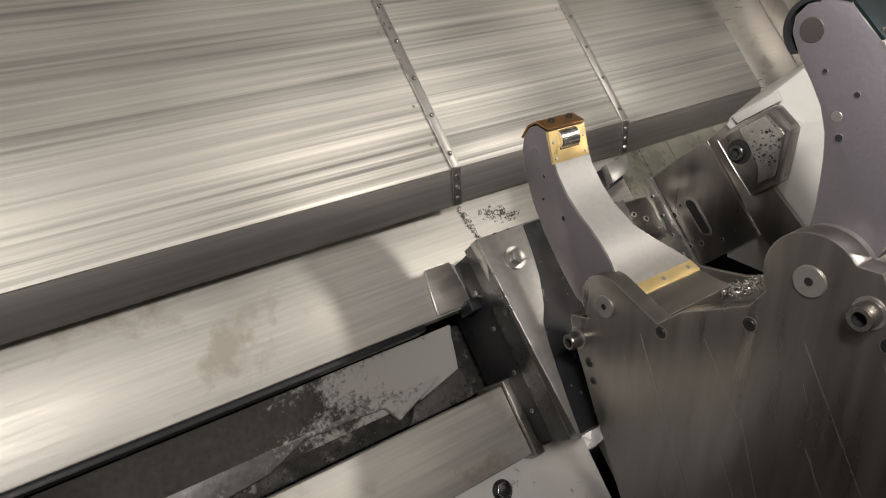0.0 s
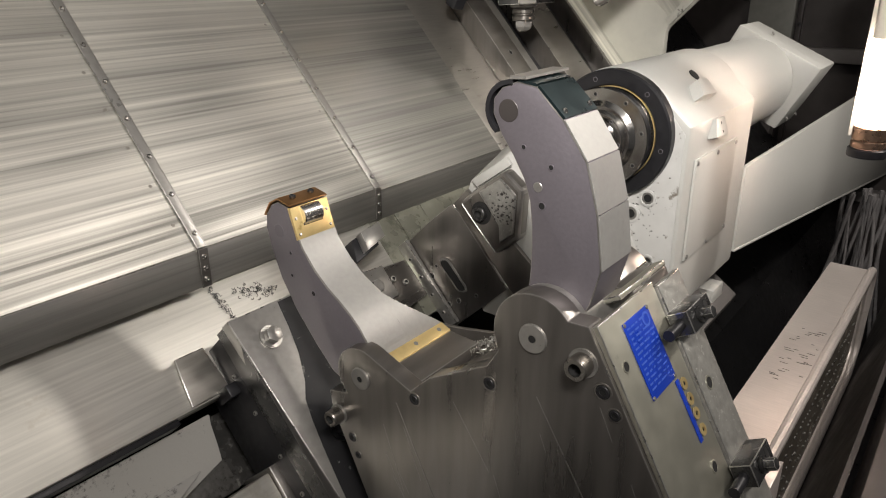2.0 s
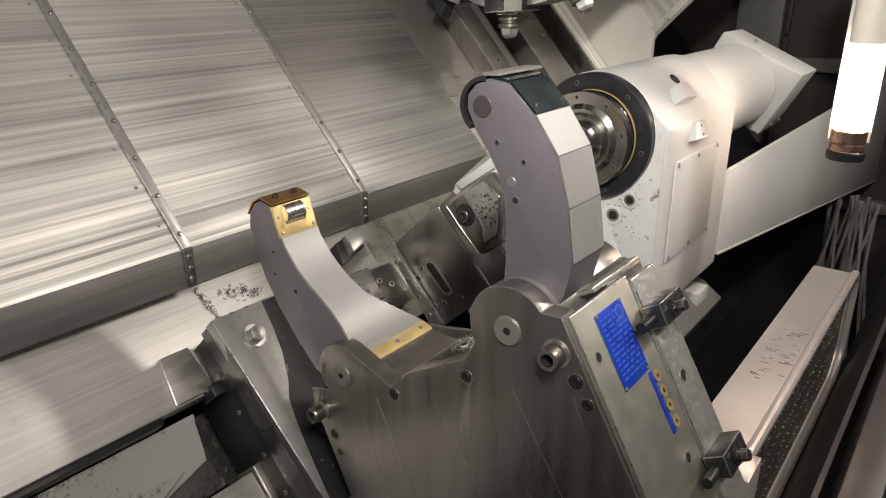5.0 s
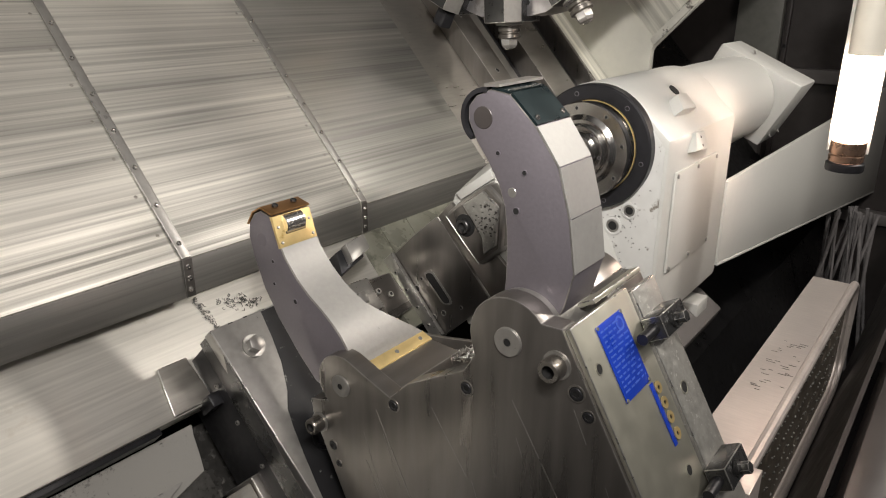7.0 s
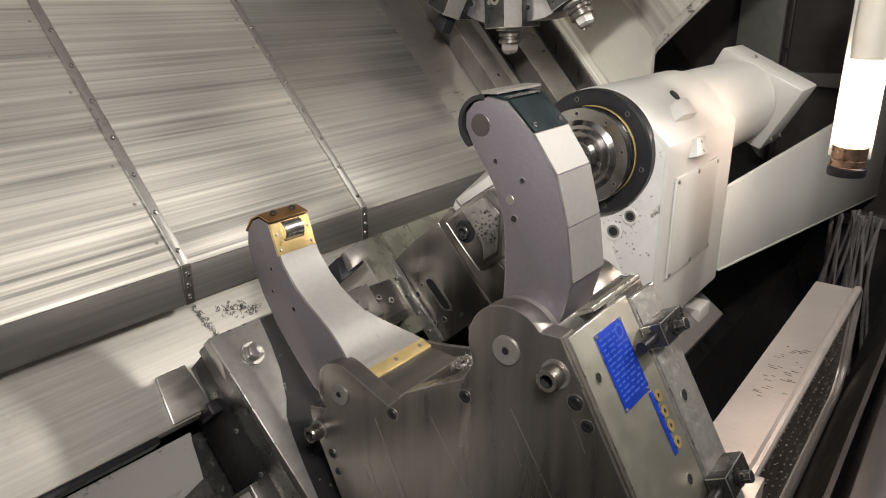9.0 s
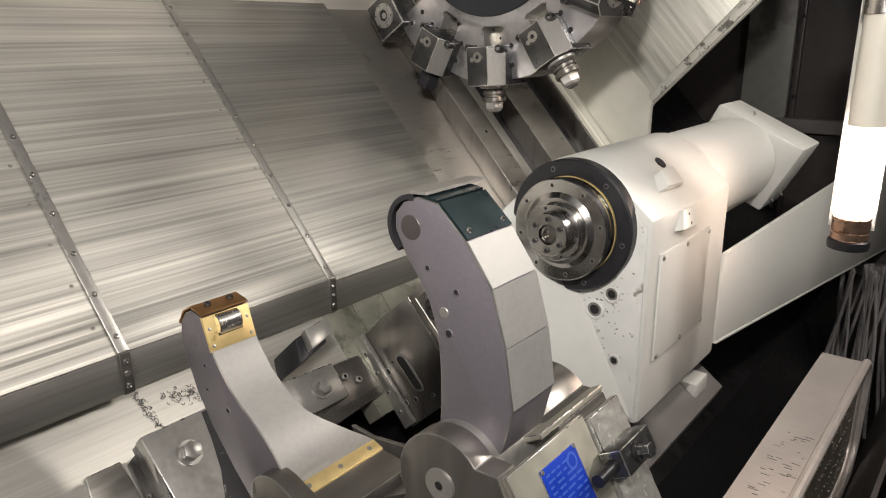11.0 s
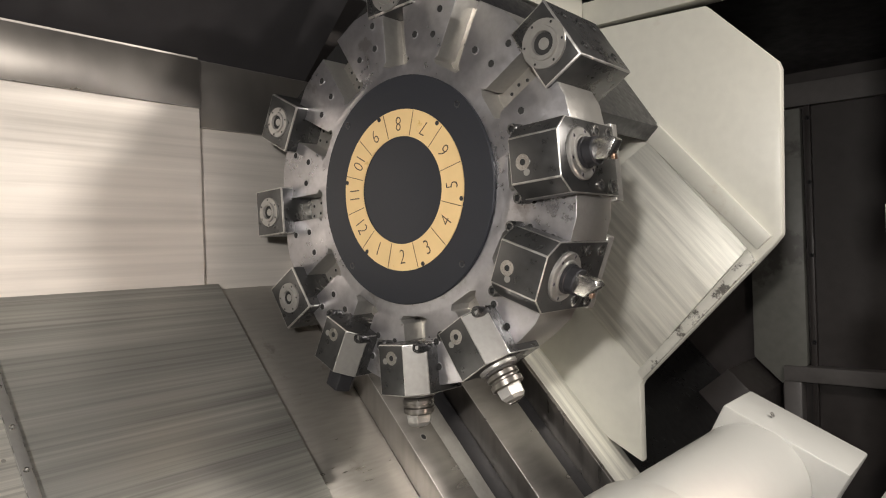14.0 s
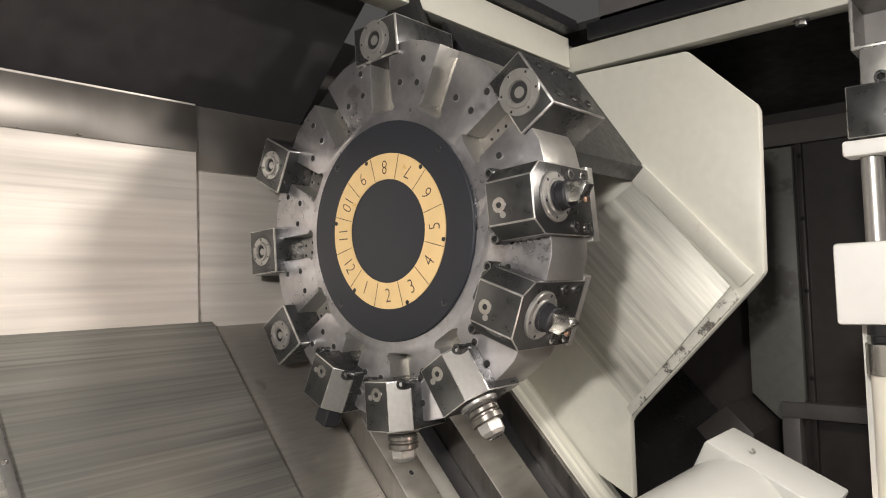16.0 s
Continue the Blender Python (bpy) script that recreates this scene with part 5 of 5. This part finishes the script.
lamp = thing("work_lamp", "tubular work lamp glowing warm white in a clear sleeve", "lamp", "", pose(LX, LY, 1.385))
LM = at(LX, LY, 0)
part("end_cap", bm_lathe([(0, 1.384), (0.031, 1.384), (0.032, 1.387), (0.032, 1.398), (0.029, 1.400), (0, 1.400)], LM, 40), BLACK, lamp, "black rubber end cap")
part("lower_collar", bm_lathe([(0.0275, 1.4005), (0.029, 1.402), (0.029, 1.412), (0.0275, 1.414), (0.029, 1.416), (0.029, 1.436), (0.0265, 1.438), (0.0265, 1.4005)], LM, 40), COPPER, lamp, "clear lower collar")
part("glow_tube", bm_lathe([(0, 1.4385), (0.0275, 1.4385), (0.0275, 1.586), (0, 1.586)], LM, 40), GLOW, lamp, "glowing lower tube")
part("dim_tube", bm_lathe([(0, 1.5865), (0.0275, 1.5865), (0.0275, 1.756), (0, 1.756)], LM, 40), FROST, lamp, "unlit upper sleeve")
part("upper_collar", bm_lathe([(0, 1.7565), (0.031, 1.7565), (0.031, 1.788), (0.029, 1.789), (0, 1.789)], LM, 40), BRIGHT, lamp, "bright clamp collar")
part("gland", bm_lathe([(0, 1.7895), (0.026, 1.7895), (0.026, 1.796), (0.029, 1.797), (0.029, 1.808), (0, 1.808)], LM, 32), BLACK, lamp, "black cable gland")
part("lamp_box", bm_span((LX - 0.035, LY - 0.055, 1.8085), (LX + 0.065, LY + 0.050, 1.893), bevel=0.004), PLASTIC, lamp, "white connection box")
part("back_strip", bm_span((LX + 0.034, LY - 0.03, 1.41), (LX + 0.040, LY + 0.040, 1.808), bevel=0.001), WHITE, lamp, "white backing strip")
for y in (-0.012, 0.016):
    part("conduit", bm_tube([(LX + 0.01, LY + y, 1.893), (LX + 0.01, LY + y, 1.98), (LX + 0.012, LY + y, 2.03), (LX + 0.02, LY + y - 0.01, 2.06)], 0.011, 14), STEEL, lamp, "grey metal conduit")
part("conduit_clip", bm_span((LX - 0.012, LY - 0.045, 1.985), (LX + 0.022, LY + 0.040, 2.002), bevel=0.003), PLASTIC, lamp, "white conduit clip")
hang = thing("lamp_bracket", "galvanised channel bracket holding the lamp", "bracket", "", pose(LX, LY, 2.1))
part("channel", bm_prism([(-0.028, 0.0), (0.028, 0.0), (0.028, 0.055), (0.024, 0.055), (0.024, 0.004), (-0.024, 0.004), (-0.024, 0.055), (-0.028, 0.055)], 0.0, 0.30, at(LX + 0.0, LY, 2.100) @ SECTION, 0.0008), STEEL, hang)
part("tube_top", bm_span((LX, LY - 0.028, 2.1552), (LX + 0.30, LY + 0.028, 2.1592), bevel=0.0008), STEEL, hang)
part("tube_plug", bm_span((LX + 0.06, LY - 0.0238, 2.1042), (LX + 0.066, LY + 0.0238, 2.155)), GREYP, hang, "grey end plug inside the tube")
part("tongue", bm_span((LX - 0.004, LY - 0.018, 2.045), (LX + 0.000, LY + 0.020, 2.0995), bevel=0.001), STEEL, hang)
part("tongue_low", bm_span((LX - 0.010, LY - 0.030, 2.004), (LX - 0.0045, LY + 0.034, 2.060), bevel=0.001), BLUED, hang)
part("hanger", bm_span((LX + 0.01, LY - 0.02, 2.1595), (LX + 0.05, LY + 0.02, 2.60), bevel=0.001), STEEL, hang)
socket_screw(hang, at(LX - 0.004, LY, 2.065, 0, -90, 0), 0.007, 0.006, BLUED)

# ---- door side: tray, sill, hoses ----
tray = thing("chip_tray", "stainless pan with rounded rim lying on its side", "tray", "", pose(1.7, 0.3, 0.75))


XZ = Matrix(((1, 0, 0, 0), (0, 0, 1, 0), (0, 1, 0, 0), (0, 0, 0, 1)))
outer = [(1.20, 1.070), (1.45, 1.070), (1.75, 1.070)] + arc(2.095, 1.010, 0.060, 90, 0, 7) + arc(2.080, 0.875, 0.075, 0, -90, 7) + [(1.75, 0.800), (1.45, 0.800), (1.20, 0.800)]
inside = [(1.204, 1.066), (1.45, 1.066), (1.75, 1.066)] + arc(2.095, 1.010, 0.056, 90, 0, 7) + arc(2.080, 0.875, 0.071, 0, -90, 7) + [(1.75, 0.804), (1.45, 0.804), (1.204, 0.804)]
rim = bmesh.new()
ya, yb = 0.262, 0.345
loops = [[rim.verts.new((x, y, z)) for x, z in pts] for pts, y in ((outer, ya), (outer, yb), (inside, yb), (inside, ya))]
for i in range(len(outer)):
    j = (i + 1) % len(outer)
    for a, b in zip(loops, loops[1:] + loops[:1]):
        rim.faces.new((a[i], a[j], b[j], b[i]))
bmesh.ops.recalc_face_normals(rim, faces=rim.faces)
part("rim_band", rim, TRAY, tray, "brushed stainless band")
bead = [(x, ya - 0.001, z) for x, z in outer]
part("rim_bead", bm_tube(bead + bead[:1], 0.0085, 10), TRAY, tray, "rolled rim bead")
part("pan_bottom", bm_prism(inside, 0.272, 0.276, XZ), PERF, tray, "stained pan bottom")
dots = bmesh.new()
rng = random.Random(6)
for i in range(46):
    for k in range(9):
        x, z = 1.22 + 0.0195 * i + rng.uniform(-0.004, 0.004), 1.04 - 0.05 * k + rng.uniform(-0.006, 0.006)
        if z > 0.82:
            bmesh.ops.create_icosphere(dots, subdivisions=1, radius=rng.uniform(0.0018, 0.0034), matrix=at(x, 0.2715, z))
tagged(part("drops", dots, CHIPS, tray), kind="stuff")
streaks = bmesh.new()
rng = random.Random(17)
for i in range(30):
    x, y, w = rng.uniform(1.50, 1.72), rng.uniform(0.270, 0.318), rng.uniform(0.004, 0.016)
    bm_box((0.0009, w, 0.0006), (x, y + w / 2, 1.0703), I4, 0, streaks)
tagged(part("streaks", streaks, PERF, tray), kind="stuff")
cube = thing("guide_cube", "small pale block beside the tray rim", "block", "", pose(1.25, 0.263, 1.0))
part("cube_body", bm_prism([(1.198, 0.241), (1.263, 0.241), (1.256, 0.281), (1.205, 0.276)], 0.90, 1.0855, I4, 0.0015), TRAY, cube)

structure("door_sill", bm_prism([(0.262, 0.76), (0.180, 1.02), (0.172, 1.02), (0.254, 0.75)], 0.9, 4.0, SECTION), DARK, "dark grey sloping door sill sheet", "sill")
structure("door_track", bm_prism([(0.165, 0.99), (0.150, 1.03), (0.100, 1.03), (0.10, 0.70), (0.16, 0.70)], 0.9, 4.0, SECTION, 0.003), DARK, "worn dark door track", "track")
hoses = []
rng = random.Random(11)
for k in range(20):
    x, y = 3.30 + rng.uniform(-0.12, 0.12), 0.352 + 0.0078 * k
    h = thing("coolant_hose", "clear grey hose hanging under the guard", "hose", "hanging hoses", pose(x, y, 0.35))
    bend, lean = rng.uniform(0, 6.28), rng.uniform(-0.07, 0.07)
    top = 1.133 - 0.1393 * (x - 1.85)
    pts = [(x + 0.018 * math.sin(0.22 * i + bend), y + lean * i / 24 + 0.010 * math.cos(0.19 * i + bend), top - 0.026 * i) for i in range(25)]
    part("tube", bm_tube(pts, rng.uniform(0.004, 0.009), 10), HOSE, h)

swarf = bmesh.new()
rng = random.Random(21)
for i in range(150):
    if i < 70:
        f = rng.random()
        x, q = 0.936 + 0.016 * f + rng.gauss(0, 0.0025), 1.605 - 0.075 * f
    else:
        f = rng.random()
        x, q = 0.975 + 0.060 * f + rng.gauss(0, 0.006), 1.585 - 0.022 * f + rng.gauss(0, 0.006)
    pts = [SLANT @ Vector((x + 0.0022 * math.cos(0.9 * k + i), q + 0.0022 * math.sin(0.9 * k + i), 0.0742 + 0.0003 * k)) for k in range(5)]
    bm_tube(pts, 0.0004, 4, swarf)
tagged(part("swarf", swarf, BLUED), "fine curled chips lying on the guide way", "chips", "", "stuff")
